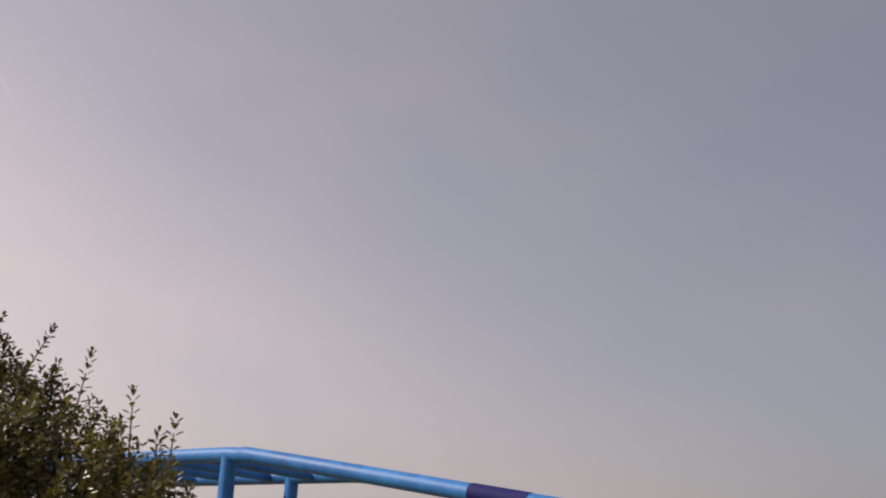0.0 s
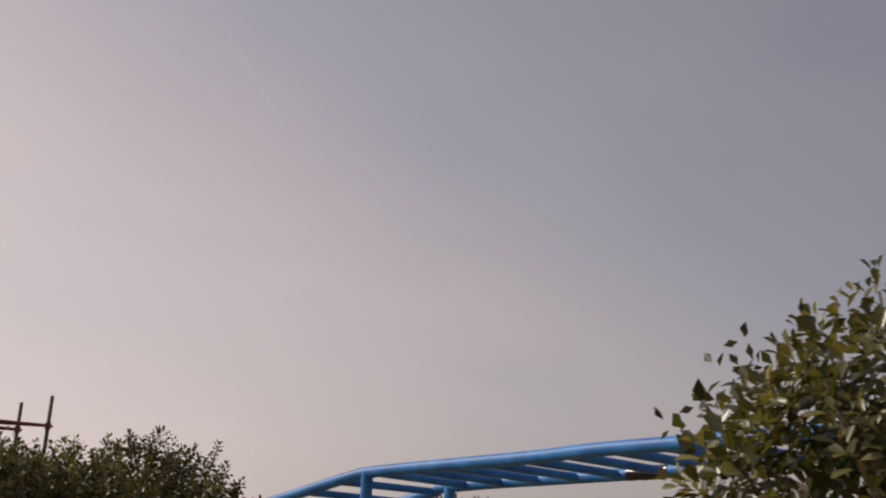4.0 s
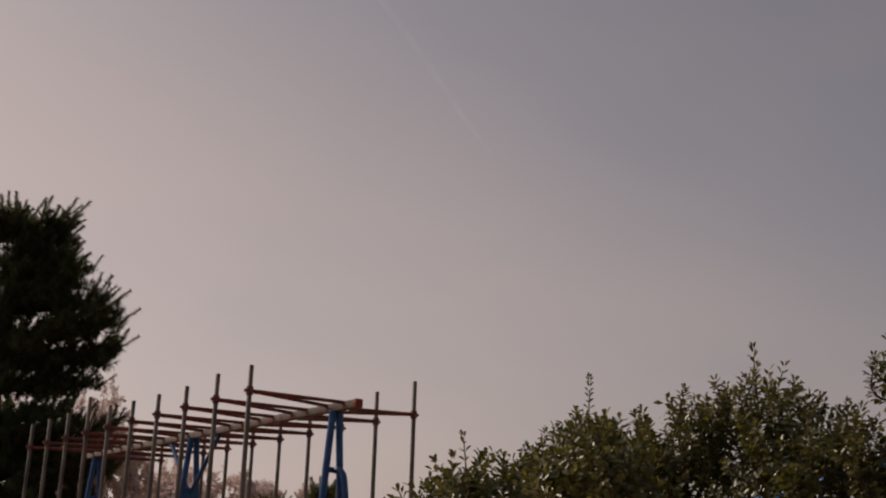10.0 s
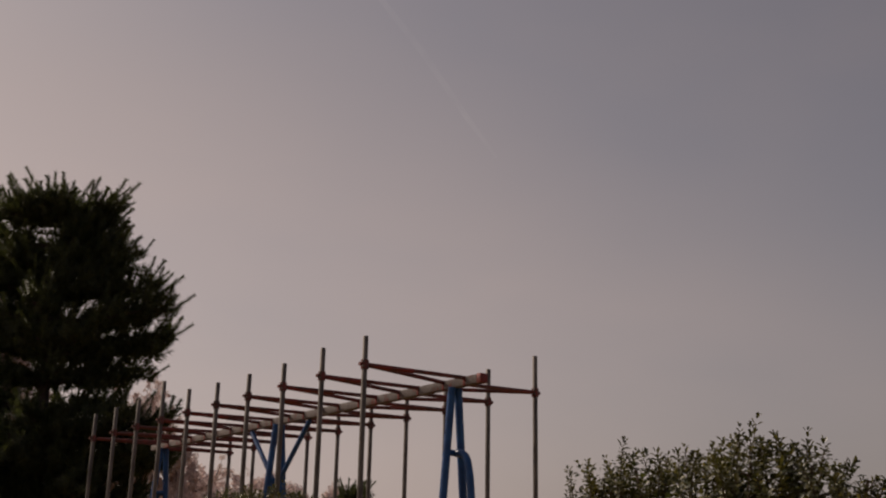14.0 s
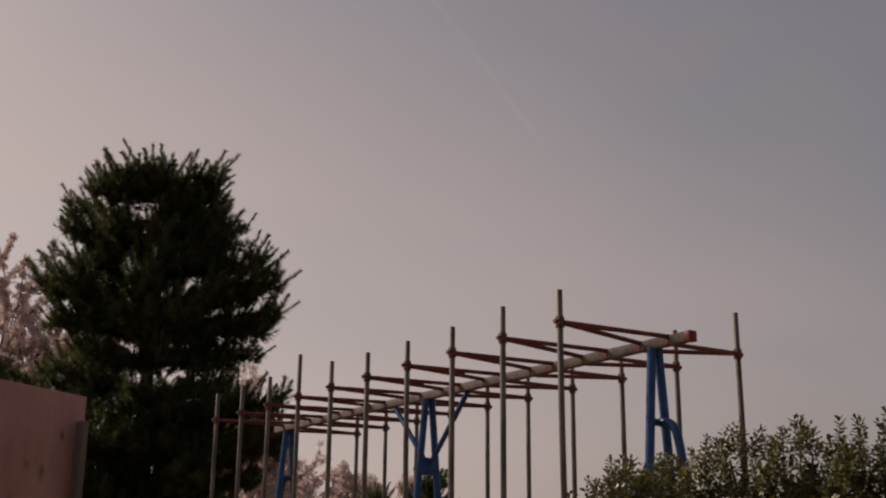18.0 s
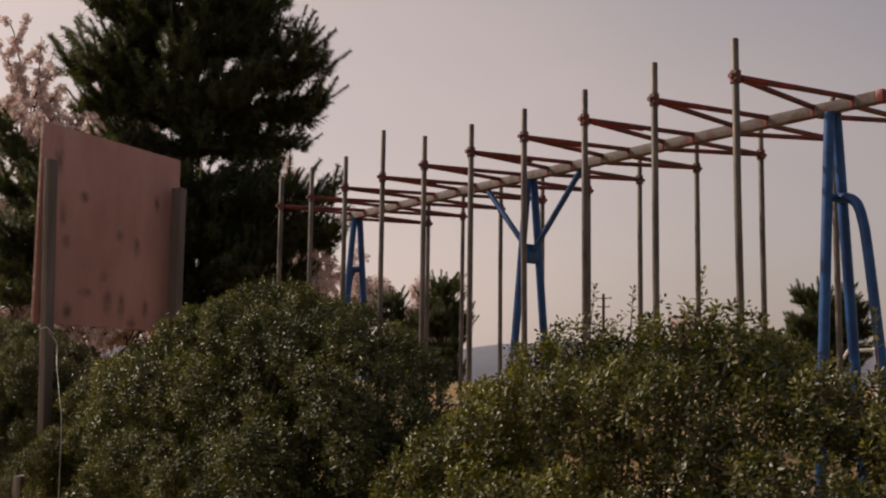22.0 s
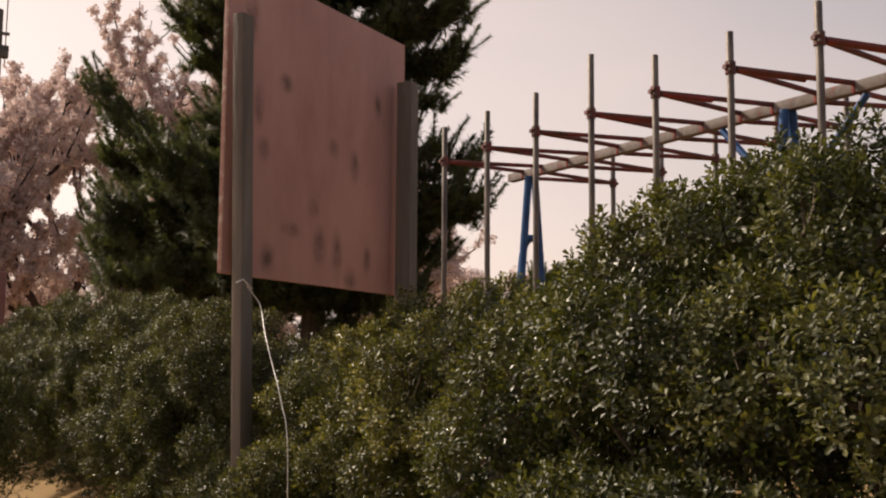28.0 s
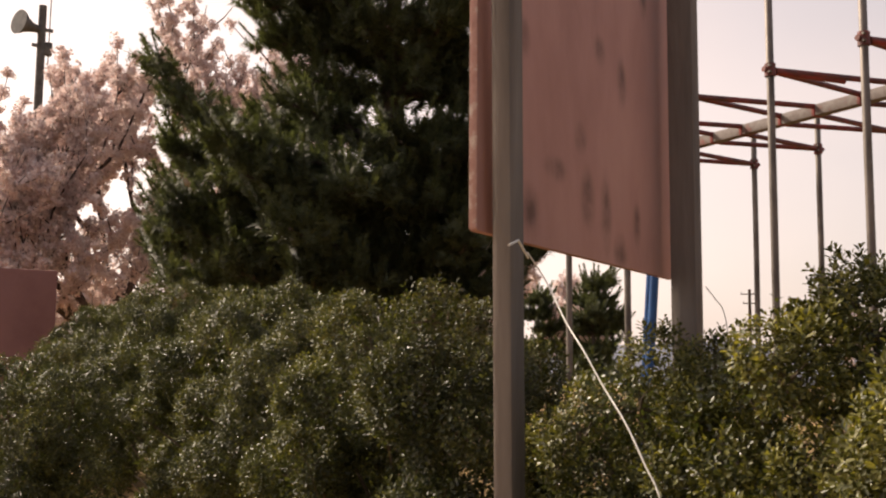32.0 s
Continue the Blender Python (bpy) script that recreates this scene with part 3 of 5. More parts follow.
to_board = sign_board.matrix_world.inverted()
cord_pts = [to_board @ Vector(p) for p in ((-4.900, 1.330, 1.815), (-4.845, 1.330, 1.745), (-4.870, 1.220, 1.650), (-4.892, 1.125, 1.585), (-4.905, 1.040, 1.510), (-4.920, 0.950, 1.440), (-4.930, 0.880, 1.365), (-4.935, 0.825, 1.290), (-4.940, 0.790, 1.100), (-4.940, 0.780, 0.500))]
cord = part("cord", Geo().tube(smooth_line(cord_pts, 5), 0.0018, 8), M_WIRE, sign_board, "thin white hanging cord")
part("loose_cord", Geo().tube(smooth_line([to_board @ Vector(p) for p in ((-3.775, 1.985, 1.836), (-3.751, 1.965, 1.794), (-3.728, 1.950, 1.746), (-3.715, 1.945, 1.60), (-3.71, 1.945, 1.1))], 4), 0.0018, 6), M_WIRE, sign_board)
part("cord_knot", Geo().tube([(-span - 0.050, -0.013, 1.83 - board_at.z), (-span - 0.01, -0.017, 1.845 - board_at.z), (-span + 0.050, -0.013, 1.81 - board_at.z)], 0.003, 8), M_WIRE, cord)

stake_at = Vector((-5.02, 1.30, ground_height(-5.02, 1.30)))
stake = thing("stake", stake_at, "short weathered timber stake beside the board's post", "stake")
part("stake_body", Geo().box(-0.040, -0.032, -0.2, 0.040, 0.032, 0.93 - stake_at.z, 0.006), M_POST, stake)
stake.rotation_euler = (0, 0, math.atan2(across.y, across.x))


# ---- shrubs ----
def spiral(n, rng, low=-0.55):
    """Unit directions spread evenly over a ball, down to the height low."""
    spot = np.arange(n) + 0.5
    high = np.clip(1 - (1 - low) * spot / n + rng.normal(0, 0.06, n), low, 1.0)
    swing = spot * 2.39996 + rng.normal(0, 0.22, n) + rng.uniform(0, 6)
    flat = np.sqrt(1 - high ** 2)
    return np.stack([np.cos(swing) * flat, np.sin(swing) * flat, high], 1)


def spray_template(rng, pairs, length, leaf):
    """A long shoot along z with leaves in crossed pairs, the end pairs smaller and closer."""
    vs, fs = [], []
    for i in range(2 * pairs + 1):
        j = i // 2
        f = (j + 0.6) / pairs
        h = length * (1 - max(0.0, 1 - f) ** 1.25)
        a = (j % 2) * 1.571 + (i % 2) * 3.142 + rng.uniform(-0.35, 0.35)
        tilt = math.radians(72 - 42 * f + rng.uniform(-14, 14))
        size = leaf * (1.12 - 0.35 * f) * rng.uniform(0.85, 1.1)
        out = np.array([math.cos(a), math.sin(a), 0.0])
        d = out * math.sin(tilt) + np.array([0, 0, math.cos(tilt)])
        side = np.cross(d, [0, 0, 1.0])
        side = side / np.linalg.norm(side)
        nrm = np.cross(side, d)
        w, fold = size * 0.255, size * 0.08
        base = out * 0.002 + np.array([0, 0, h])
        k = len(vs)
        vs += [base, base + d * size * 0.40 + side * w * 0.8 + nrm * fold, base + d * size * 0.40 - side * w * 0.8 + nrm * fold,
               base + d * size * 0.78 + side * w + nrm * fold * 0.6, base + d * size * 0.78 - side * w + nrm * fold * 0.6, base + d * size - nrm * size * 0.10]
        fs += [[k, k + 5, k + 1], [k + 1, k + 5, k + 3], [k, k + 2, k + 5], [k + 2, k + 4, k + 5]]
    return np.array(vs), np.array(fs)


def leaf_mesh(name, sets, mat, parent, label, rng):
    """One mesh out of (templates, places, axes, low size, high size) sets."""
    vv, ff, k = [], [], 0
    for templates, places, axes, low, high in sets:
        for j, (tv, tf) in enumerate(templates):
            mine = np.arange(len(places)) % len(templates) == j
            if mine.any():
                v, f = scatter(tv, tf, places[mine], axes[mine], rng.uniform(low, high, mine.sum()), rng)
                vv.append(v)
                ff.append(f + k)
                k += len(v)
    ob = new(name, quick_mesh(name, np.concatenate(vv), np.concatenate(ff), mat))
    ob.parent = parent
    return tagged(ob, label, kind="stuff")


def shrub(foot, lobes, seed, label, leaf=0.020, mat=None, density=820, inside=0.8, sprays=26, low_cut=0.0, behind=1.0, fine=True, tall=(), gaps=0.0, twiggy=False):
    """Lobes (x, y, top, radius) break up into lumps set with leafy shoots; longer sprays stand out of the upper lumps; stems join them to the foot. Twiggy: the small lobes are bowed twigs with leaves in whorls instead."""
    rng = np.random.default_rng(seed)
    base = ground_height(*foot)
    at = np.array([foot[0], foot[1], base])
    ob = thing("shrub", Vector(at), label, "shrub", "shrubs along the bank")
    lobe = np.array([(x, y, top - r, r) for x, y, top, r in lobes])
    c, r = lobe[:, :3] - at, lobe[:, 3]
    mid = c.mean(0) - np.array([0, 0, 0.15])
    core = np.maximum(0.045, r - 1.3 * leaf)
    lump_c, lump_r, lump_of = [], [], []
    for i in range(len(c)):
        n = int(9 + 55 * r[i])
        d = spiral(n, rng)
        lr = core[i] * rng.uniform(0.32, 0.55, n)
        lump_c.append(c[i] + d * (core[i] - lr)[:, None] * rng.uniform(0.82, 1.18, (n, 1)))
        lump_r.append(lr)
        lump_of += [i] * n
    lump_c, lump_r, lump_of = np.concatenate(lump_c), np.concatenate(lump_r), np.array(lump_of)
    thin = (r < 0.165) & twiggy
    deep = rng.random(len(lump_c)) < np.where(thin[lump_of], 0.55, gaps)
    deep |= (((lump_c[:, None] - c[None]) ** 2).sum(2) < (core[None] * 0.55) ** 2).any(1)
    lump_c, lump_r, lump_of = lump_c[~deep], lump_r[~deep], lump_of[~deep]
    count = np.maximum(4, (4 * np.pi * lump_r ** 2 * density * 1.5).astype(int))
    q = np.repeat(np.arange(len(lump_c)), count)
    dd = rng.normal(size=(len(q), 3))
    dd /= np.linalg.norm(dd, axis=1, keepdims=True)
    p = lump_c[q] + dd * lump_r[q][:, None] * rng.uniform(0.60, 0.98, (len(q), 1))
    keep = np.ones(len(q), bool)
    for i in range(0, len(q), 4000):
        block = slice(i, i + 4000)
        hid = ((p[block, None] - lump_c[None]) ** 2).sum(2) < (lump_r[None] * 0.72) ** 2
        hid[np.arange(hid.shape[0]), q[block]] = False
        keep[block] = ~hid.any(1) & ~(((p[block, None] - c[None]) ** 2).sum(2) < (core[None] * 0.62) ** 2).any(1)
    far_side = (p[:, 0] > 0.15) & (p[:, 2] < p[:, 2].max() - 0.4)
    keep &= (p[:, 2] > 0.08) & (~far_side | (rng.random(len(q)) < behind)) & ((p[:, 2] + base > low_cut) | (rng.random(len(q)) < 0.15))
    p, dd, q = p[keep], dd[keep], q[keep]
    out = lump_c[q] - mid
    out /= np.linalg.norm(out, axis=1, keepdims=True) + 1e-6
    axes = dd * 0.65 + out * 0.35 + np.array([-0.05, 0, 0.45]) + rng.normal(0, 0.28, dd.shape)
    # long sprays
    rank = lump_c[:, 2] + lump_r - 0.25 * lump_c[:, 0] + rng.normal(0, 0.05, len(lump_c))
    pick = np.argsort(-rank)[: max(sprays, int(len(rank) * 0.45))]
    pick = rng.choice(pick, sprays, replace=len(pick) < sprays) if sprays else pick[:0]
    s_axis = lump_c[pick] - mid
    s_axis = s_axis / (np.linalg.norm(s_axis, axis=1, keepdims=True) + 1e-6) * 0.6 + np.array([0, 0, 0.75]) + rng.normal(0, 0.25, (len(pick), 3))
    s_axis /= np.linalg.norm(s_axis, axis=1, keepdims=True)
    s_at = lump_c[pick] + s_axis * (lump_r[pick] * 0.3)[:, None]
    sets = [([shoot_template(rng, 9, leaf * 2.3, leaf, (28, 82), fine) for _ in range(6)], p, axes, 0.75, 1.15)]
    if sprays:
        sets.append(([spray_template(rng, n, leaf * g, leaf) for n, g in ((4, 3.6), (5, 4.6), (6, 5.4))], s_at, s_axis, 0.8, 1.12))
    for x, y, top, length in tall:
        tip = np.array([x, y, top]) - at
        root = c[np.argmin(((c - tip) ** 2).sum(1))]
        lean = (tip - root) / np.linalg.norm(tip - root) * 0.5 + np.array([0, 0, 0.7]) + rng.normal(0, 0.12, 3)
        lean /= np.linalg.norm(lean)
        sets.append(([spray_template(rng, max(5, int(length / (leaf * 0.62))), length, leaf)], (tip - lean * length)[None], lean[None], 1.0, 1.0))
        s_at, s_axis = np.concatenate([s_at, (tip - lean * length)[None]]), np.concatenate([s_axis, lean[None]])
    # bowed twigs of the small lobes
    twigs, w_at, w_axis, t_at, t_axis = [], [], [], [], []
    for i in np.flatnonzero(thin):
        for d in spiral(int(8 + 66 * r[i]), rng, -0.35):
            root = c[i] - np.array([0, 0, 0.7 * r[i]]) + rng.normal(0, 0.014, 3)
            tip = c[i] + d * r[i] * rng.uniform(0.78, 1.12)
            bow = np.array([d[0], d[1], 0.0]) * r[i] * rng.uniform(0.1, 0.45) + rng.normal(0, 0.012, 3)
            line = np.array([tuple(q) for q in smooth_line([root, root * 0.5 + tip * 0.5 + bow, tip], 5)])
            twigs.append(line)
            along_it = np.linalg.norm(np.diff(line, axis=0), axis=1).sum()
            for f in np.arange(0.28, 1.0, leaf * 0.5 / max(along_it, leaf)):
                k = min(len(line) - 2, int(f * (len(line) - 1)))
                w_at.append(line[k] + (line[k + 1] - line[k]) * (f * (len(line) - 1) - k))
                w_axis.append((line[k + 1] - line[k]) / (np.linalg.norm(line[k + 1] - line[k]) + 1e-6) + rng.normal(0, 0.25, 3))
            t_at.append(tip)
            t_axis.append((line[-1] - line[-2]) / (np.linalg.norm(line[-1] - line[-2]) + 1e-6) + rng.normal(0, 0.2, 3) + np.array([0, 0, 0.3]))
    if twigs:
        sets.append(([shoot_template(rng, 5, leaf * 0.6, leaf, (45, 88)) for _ in range(5)], np.array(w_at), np.array(w_axis), 0.75, 1.1))
        sets.append(([shoot_template(rng, 7, leaf * 1.1, leaf, (18, 70)) for _ in range(4)], np.array(t_at), np.array(t_axis), 0.8, 1.1))
    leaf_mesh("crown", sets, mat or M_LEAF, ob, "small oval glossy leaves in whorls", rng)
    # leaves inside, their darker colour painting in the shade of the hollows
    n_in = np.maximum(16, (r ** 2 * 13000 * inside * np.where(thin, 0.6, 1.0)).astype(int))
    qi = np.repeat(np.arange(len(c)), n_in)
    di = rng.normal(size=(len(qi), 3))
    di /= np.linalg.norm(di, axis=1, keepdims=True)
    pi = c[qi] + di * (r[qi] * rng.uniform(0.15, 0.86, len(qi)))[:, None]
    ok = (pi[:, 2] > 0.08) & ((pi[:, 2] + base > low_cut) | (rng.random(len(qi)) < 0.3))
    leaf_mesh("inner_foliage", [([shoot_template(rng, 4, leaf * 1.6, leaf * 1.05, (40, 95), False) for _ in range(3)], pi[ok], (di + rng.normal(0, 0.6, di.shape))[ok], 0.7, 1.2)], M_LEAF_SHADED, ob, "inner leaves coloured darker for the shade inside the shrub", rng)
    # stems: foot to lobes, lobes to lumps, and the stalks of the sprays
    stems = Geo()
    for i in range(len(c)):
        root = np.array([rng.normal(0, 0.06), rng.normal(0, 0.08), -0.05])
        bend = root + (c[i] - root) * np.array([0.35, 0.35, 0.55]) + rng.normal(0, 0.03, 3)
        stems.tube(smooth_line([root, bend, c[i], c[i] + (c[i] - bend) * 0.1], 3), [0.009, 0.0082, 0.0074, 0.0066, 0.0058, 0.005, 0.0042, 0.0034, 0.0027, 0.002], 6)
    for j in range(0, len(lump_c), 1 if fine else 3):
        a, b = c[lump_of[j]], lump_c[j]
        stems.tube([a, (a + b) / 2 + rng.normal(0, 0.012, 3) - np.array([0, 0, 0.01]), b], [0.0055, 0.004, 0.002], 4, False)
    for line in twigs:
        stems.tube(line, [0.0034 - 0.0025 * k / (len(line) - 1) for k in range(len(line))], 5, False)
    for a, v in zip(s_at, s_axis):
        stems.tube([a - v * 0.06, a + v * leaf * 4.2], [0.0022, 0.0010], 4, False)
    tagged(part("branchwork", stems, M_TWIG, ob, "brown twigs and stems"), kind="stuff")
    return ob


def dome(cx, cy, rx, ry, top, rng):
    """Lobes of a broad rounded shrub that reaches the ground."""
    base = ground_height(cx, cy)
    rz = (top - base) * 0.56
    lobes = []
    for d in spiral(int(16 + 30 * rx * ry), rng, -0.75):
        d = d / (np.abs(d) ** 2.7).sum() ** (1 / 2.7)
        r = rng.uniform(0.15, 0.25)
        swell = rng.uniform(0.86, 1.06)
        x, y = cx + d[0] * (rx - r) * swell, cy + d[1] * (ry - r) * swell
        lobes.append((x, y, max(base + 0.30, top - rz + d[2] * (rz - r) * (1.0 if d[2] > 0 else swell) + r), r))
    for f in (-0.5, 0.0, 0.5):
        lobes.append((cx + 0.05, cy + f * ry, top - 0.20, min(0.42, rx * 0.7)))
        lobes.append((cx + 0.05, cy + f * ry, top - 0.62, min(0.42, rx * 0.7)))
    return lobes


UPRIGHT = "upright evergreen shrub with small bronze-green leaves"
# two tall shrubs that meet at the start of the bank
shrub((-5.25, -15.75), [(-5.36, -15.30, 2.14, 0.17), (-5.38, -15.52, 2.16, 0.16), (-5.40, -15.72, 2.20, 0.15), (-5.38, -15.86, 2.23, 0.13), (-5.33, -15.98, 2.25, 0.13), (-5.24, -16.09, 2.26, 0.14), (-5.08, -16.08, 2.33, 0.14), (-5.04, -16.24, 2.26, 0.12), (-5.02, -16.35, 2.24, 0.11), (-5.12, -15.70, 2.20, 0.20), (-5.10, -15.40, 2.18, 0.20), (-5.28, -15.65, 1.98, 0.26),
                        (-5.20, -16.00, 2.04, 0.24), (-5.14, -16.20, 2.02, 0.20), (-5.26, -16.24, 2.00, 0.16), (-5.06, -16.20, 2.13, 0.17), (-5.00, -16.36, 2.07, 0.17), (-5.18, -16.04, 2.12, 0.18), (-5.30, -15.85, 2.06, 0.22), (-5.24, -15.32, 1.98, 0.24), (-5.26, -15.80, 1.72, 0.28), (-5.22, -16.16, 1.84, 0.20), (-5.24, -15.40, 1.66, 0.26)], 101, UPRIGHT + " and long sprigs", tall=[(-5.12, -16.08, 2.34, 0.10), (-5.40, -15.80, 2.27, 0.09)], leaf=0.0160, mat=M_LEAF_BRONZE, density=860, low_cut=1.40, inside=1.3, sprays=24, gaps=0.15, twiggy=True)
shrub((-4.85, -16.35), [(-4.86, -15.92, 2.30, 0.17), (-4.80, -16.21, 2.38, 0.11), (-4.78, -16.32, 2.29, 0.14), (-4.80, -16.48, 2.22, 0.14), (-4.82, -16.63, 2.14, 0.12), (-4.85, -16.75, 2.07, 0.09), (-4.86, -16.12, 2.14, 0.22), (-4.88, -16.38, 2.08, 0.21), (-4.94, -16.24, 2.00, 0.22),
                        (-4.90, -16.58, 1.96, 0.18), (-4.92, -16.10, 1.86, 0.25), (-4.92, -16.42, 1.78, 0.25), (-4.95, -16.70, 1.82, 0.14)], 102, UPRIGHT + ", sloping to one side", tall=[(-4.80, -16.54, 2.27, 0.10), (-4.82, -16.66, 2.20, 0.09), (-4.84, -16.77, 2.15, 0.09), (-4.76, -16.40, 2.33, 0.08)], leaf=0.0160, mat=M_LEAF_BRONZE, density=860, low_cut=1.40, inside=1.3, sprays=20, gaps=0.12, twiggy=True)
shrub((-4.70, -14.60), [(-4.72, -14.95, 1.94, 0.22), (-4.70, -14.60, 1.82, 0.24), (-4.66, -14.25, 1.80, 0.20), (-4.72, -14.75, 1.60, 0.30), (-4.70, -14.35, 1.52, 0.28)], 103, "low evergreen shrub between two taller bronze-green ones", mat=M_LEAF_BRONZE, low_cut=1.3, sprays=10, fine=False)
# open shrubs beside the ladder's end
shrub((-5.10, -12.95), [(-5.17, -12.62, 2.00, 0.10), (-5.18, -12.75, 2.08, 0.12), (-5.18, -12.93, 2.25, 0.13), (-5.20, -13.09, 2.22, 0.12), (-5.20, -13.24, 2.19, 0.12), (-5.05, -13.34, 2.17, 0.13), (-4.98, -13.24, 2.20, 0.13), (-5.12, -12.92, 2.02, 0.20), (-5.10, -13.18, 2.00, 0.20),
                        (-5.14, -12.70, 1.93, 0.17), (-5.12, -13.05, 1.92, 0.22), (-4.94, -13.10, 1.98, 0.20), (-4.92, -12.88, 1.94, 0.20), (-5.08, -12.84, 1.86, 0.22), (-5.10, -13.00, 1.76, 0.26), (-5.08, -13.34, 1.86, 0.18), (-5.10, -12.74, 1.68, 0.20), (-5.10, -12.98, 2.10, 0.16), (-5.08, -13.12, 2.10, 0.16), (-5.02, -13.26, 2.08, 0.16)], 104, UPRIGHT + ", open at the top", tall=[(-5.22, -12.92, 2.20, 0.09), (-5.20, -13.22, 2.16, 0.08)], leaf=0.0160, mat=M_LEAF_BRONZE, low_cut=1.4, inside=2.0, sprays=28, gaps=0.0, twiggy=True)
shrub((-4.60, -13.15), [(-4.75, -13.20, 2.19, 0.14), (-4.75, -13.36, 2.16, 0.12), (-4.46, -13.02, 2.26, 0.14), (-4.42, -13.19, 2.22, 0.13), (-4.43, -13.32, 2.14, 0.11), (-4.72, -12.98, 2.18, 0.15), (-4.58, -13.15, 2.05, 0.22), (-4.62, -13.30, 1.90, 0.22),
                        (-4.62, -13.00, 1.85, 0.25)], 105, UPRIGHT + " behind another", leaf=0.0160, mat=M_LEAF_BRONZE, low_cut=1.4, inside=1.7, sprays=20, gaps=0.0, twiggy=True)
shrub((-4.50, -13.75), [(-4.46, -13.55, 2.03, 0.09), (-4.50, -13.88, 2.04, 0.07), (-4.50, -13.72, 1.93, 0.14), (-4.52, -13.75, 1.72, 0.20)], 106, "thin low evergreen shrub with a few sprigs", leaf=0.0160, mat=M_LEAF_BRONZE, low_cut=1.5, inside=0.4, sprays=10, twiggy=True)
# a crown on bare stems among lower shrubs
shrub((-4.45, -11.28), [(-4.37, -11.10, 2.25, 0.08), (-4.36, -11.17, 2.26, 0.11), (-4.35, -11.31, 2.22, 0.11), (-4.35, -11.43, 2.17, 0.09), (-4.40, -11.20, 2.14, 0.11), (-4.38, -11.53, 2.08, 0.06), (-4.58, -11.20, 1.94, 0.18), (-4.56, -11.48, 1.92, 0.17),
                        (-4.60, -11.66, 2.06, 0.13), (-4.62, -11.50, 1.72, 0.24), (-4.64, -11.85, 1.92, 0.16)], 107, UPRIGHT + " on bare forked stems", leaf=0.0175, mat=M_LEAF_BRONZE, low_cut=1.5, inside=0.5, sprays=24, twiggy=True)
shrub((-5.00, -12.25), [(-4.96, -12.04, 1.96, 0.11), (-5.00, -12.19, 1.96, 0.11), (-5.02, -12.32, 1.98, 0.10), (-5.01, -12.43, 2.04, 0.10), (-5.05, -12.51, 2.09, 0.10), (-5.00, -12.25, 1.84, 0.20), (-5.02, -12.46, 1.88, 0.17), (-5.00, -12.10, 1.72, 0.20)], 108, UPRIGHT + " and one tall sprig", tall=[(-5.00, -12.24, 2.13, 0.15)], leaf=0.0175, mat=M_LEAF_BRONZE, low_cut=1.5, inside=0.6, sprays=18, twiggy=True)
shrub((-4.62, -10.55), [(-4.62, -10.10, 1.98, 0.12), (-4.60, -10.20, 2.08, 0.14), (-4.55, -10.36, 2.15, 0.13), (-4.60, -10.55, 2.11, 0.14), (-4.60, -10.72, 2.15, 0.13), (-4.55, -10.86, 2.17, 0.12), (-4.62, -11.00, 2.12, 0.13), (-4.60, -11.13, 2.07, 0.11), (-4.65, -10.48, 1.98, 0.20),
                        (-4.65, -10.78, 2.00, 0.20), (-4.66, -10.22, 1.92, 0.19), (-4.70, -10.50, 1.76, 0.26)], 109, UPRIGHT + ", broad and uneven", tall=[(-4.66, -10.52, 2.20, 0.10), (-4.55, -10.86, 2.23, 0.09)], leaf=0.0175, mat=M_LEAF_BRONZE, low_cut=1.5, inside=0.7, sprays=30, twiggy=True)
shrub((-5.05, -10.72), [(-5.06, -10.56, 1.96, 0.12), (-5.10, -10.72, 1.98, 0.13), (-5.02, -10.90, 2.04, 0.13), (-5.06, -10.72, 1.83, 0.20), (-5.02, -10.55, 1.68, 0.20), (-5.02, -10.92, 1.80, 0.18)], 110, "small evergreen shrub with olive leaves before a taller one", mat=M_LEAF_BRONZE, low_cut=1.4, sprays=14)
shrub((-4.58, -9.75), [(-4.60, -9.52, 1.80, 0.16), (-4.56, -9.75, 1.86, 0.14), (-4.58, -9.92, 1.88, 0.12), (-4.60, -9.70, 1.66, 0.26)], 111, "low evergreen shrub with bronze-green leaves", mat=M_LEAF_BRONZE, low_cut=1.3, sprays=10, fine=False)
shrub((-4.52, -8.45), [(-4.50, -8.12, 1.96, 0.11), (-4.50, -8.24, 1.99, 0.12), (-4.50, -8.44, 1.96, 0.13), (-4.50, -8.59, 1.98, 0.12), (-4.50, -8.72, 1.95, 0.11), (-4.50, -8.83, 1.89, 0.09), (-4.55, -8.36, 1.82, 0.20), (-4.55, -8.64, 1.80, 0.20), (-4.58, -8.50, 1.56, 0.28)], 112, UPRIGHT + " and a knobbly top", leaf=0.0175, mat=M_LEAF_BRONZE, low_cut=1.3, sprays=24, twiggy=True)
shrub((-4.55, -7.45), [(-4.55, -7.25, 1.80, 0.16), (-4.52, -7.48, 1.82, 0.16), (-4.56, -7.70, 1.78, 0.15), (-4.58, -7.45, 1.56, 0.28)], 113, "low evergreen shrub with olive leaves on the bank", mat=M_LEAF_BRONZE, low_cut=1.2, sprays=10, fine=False)
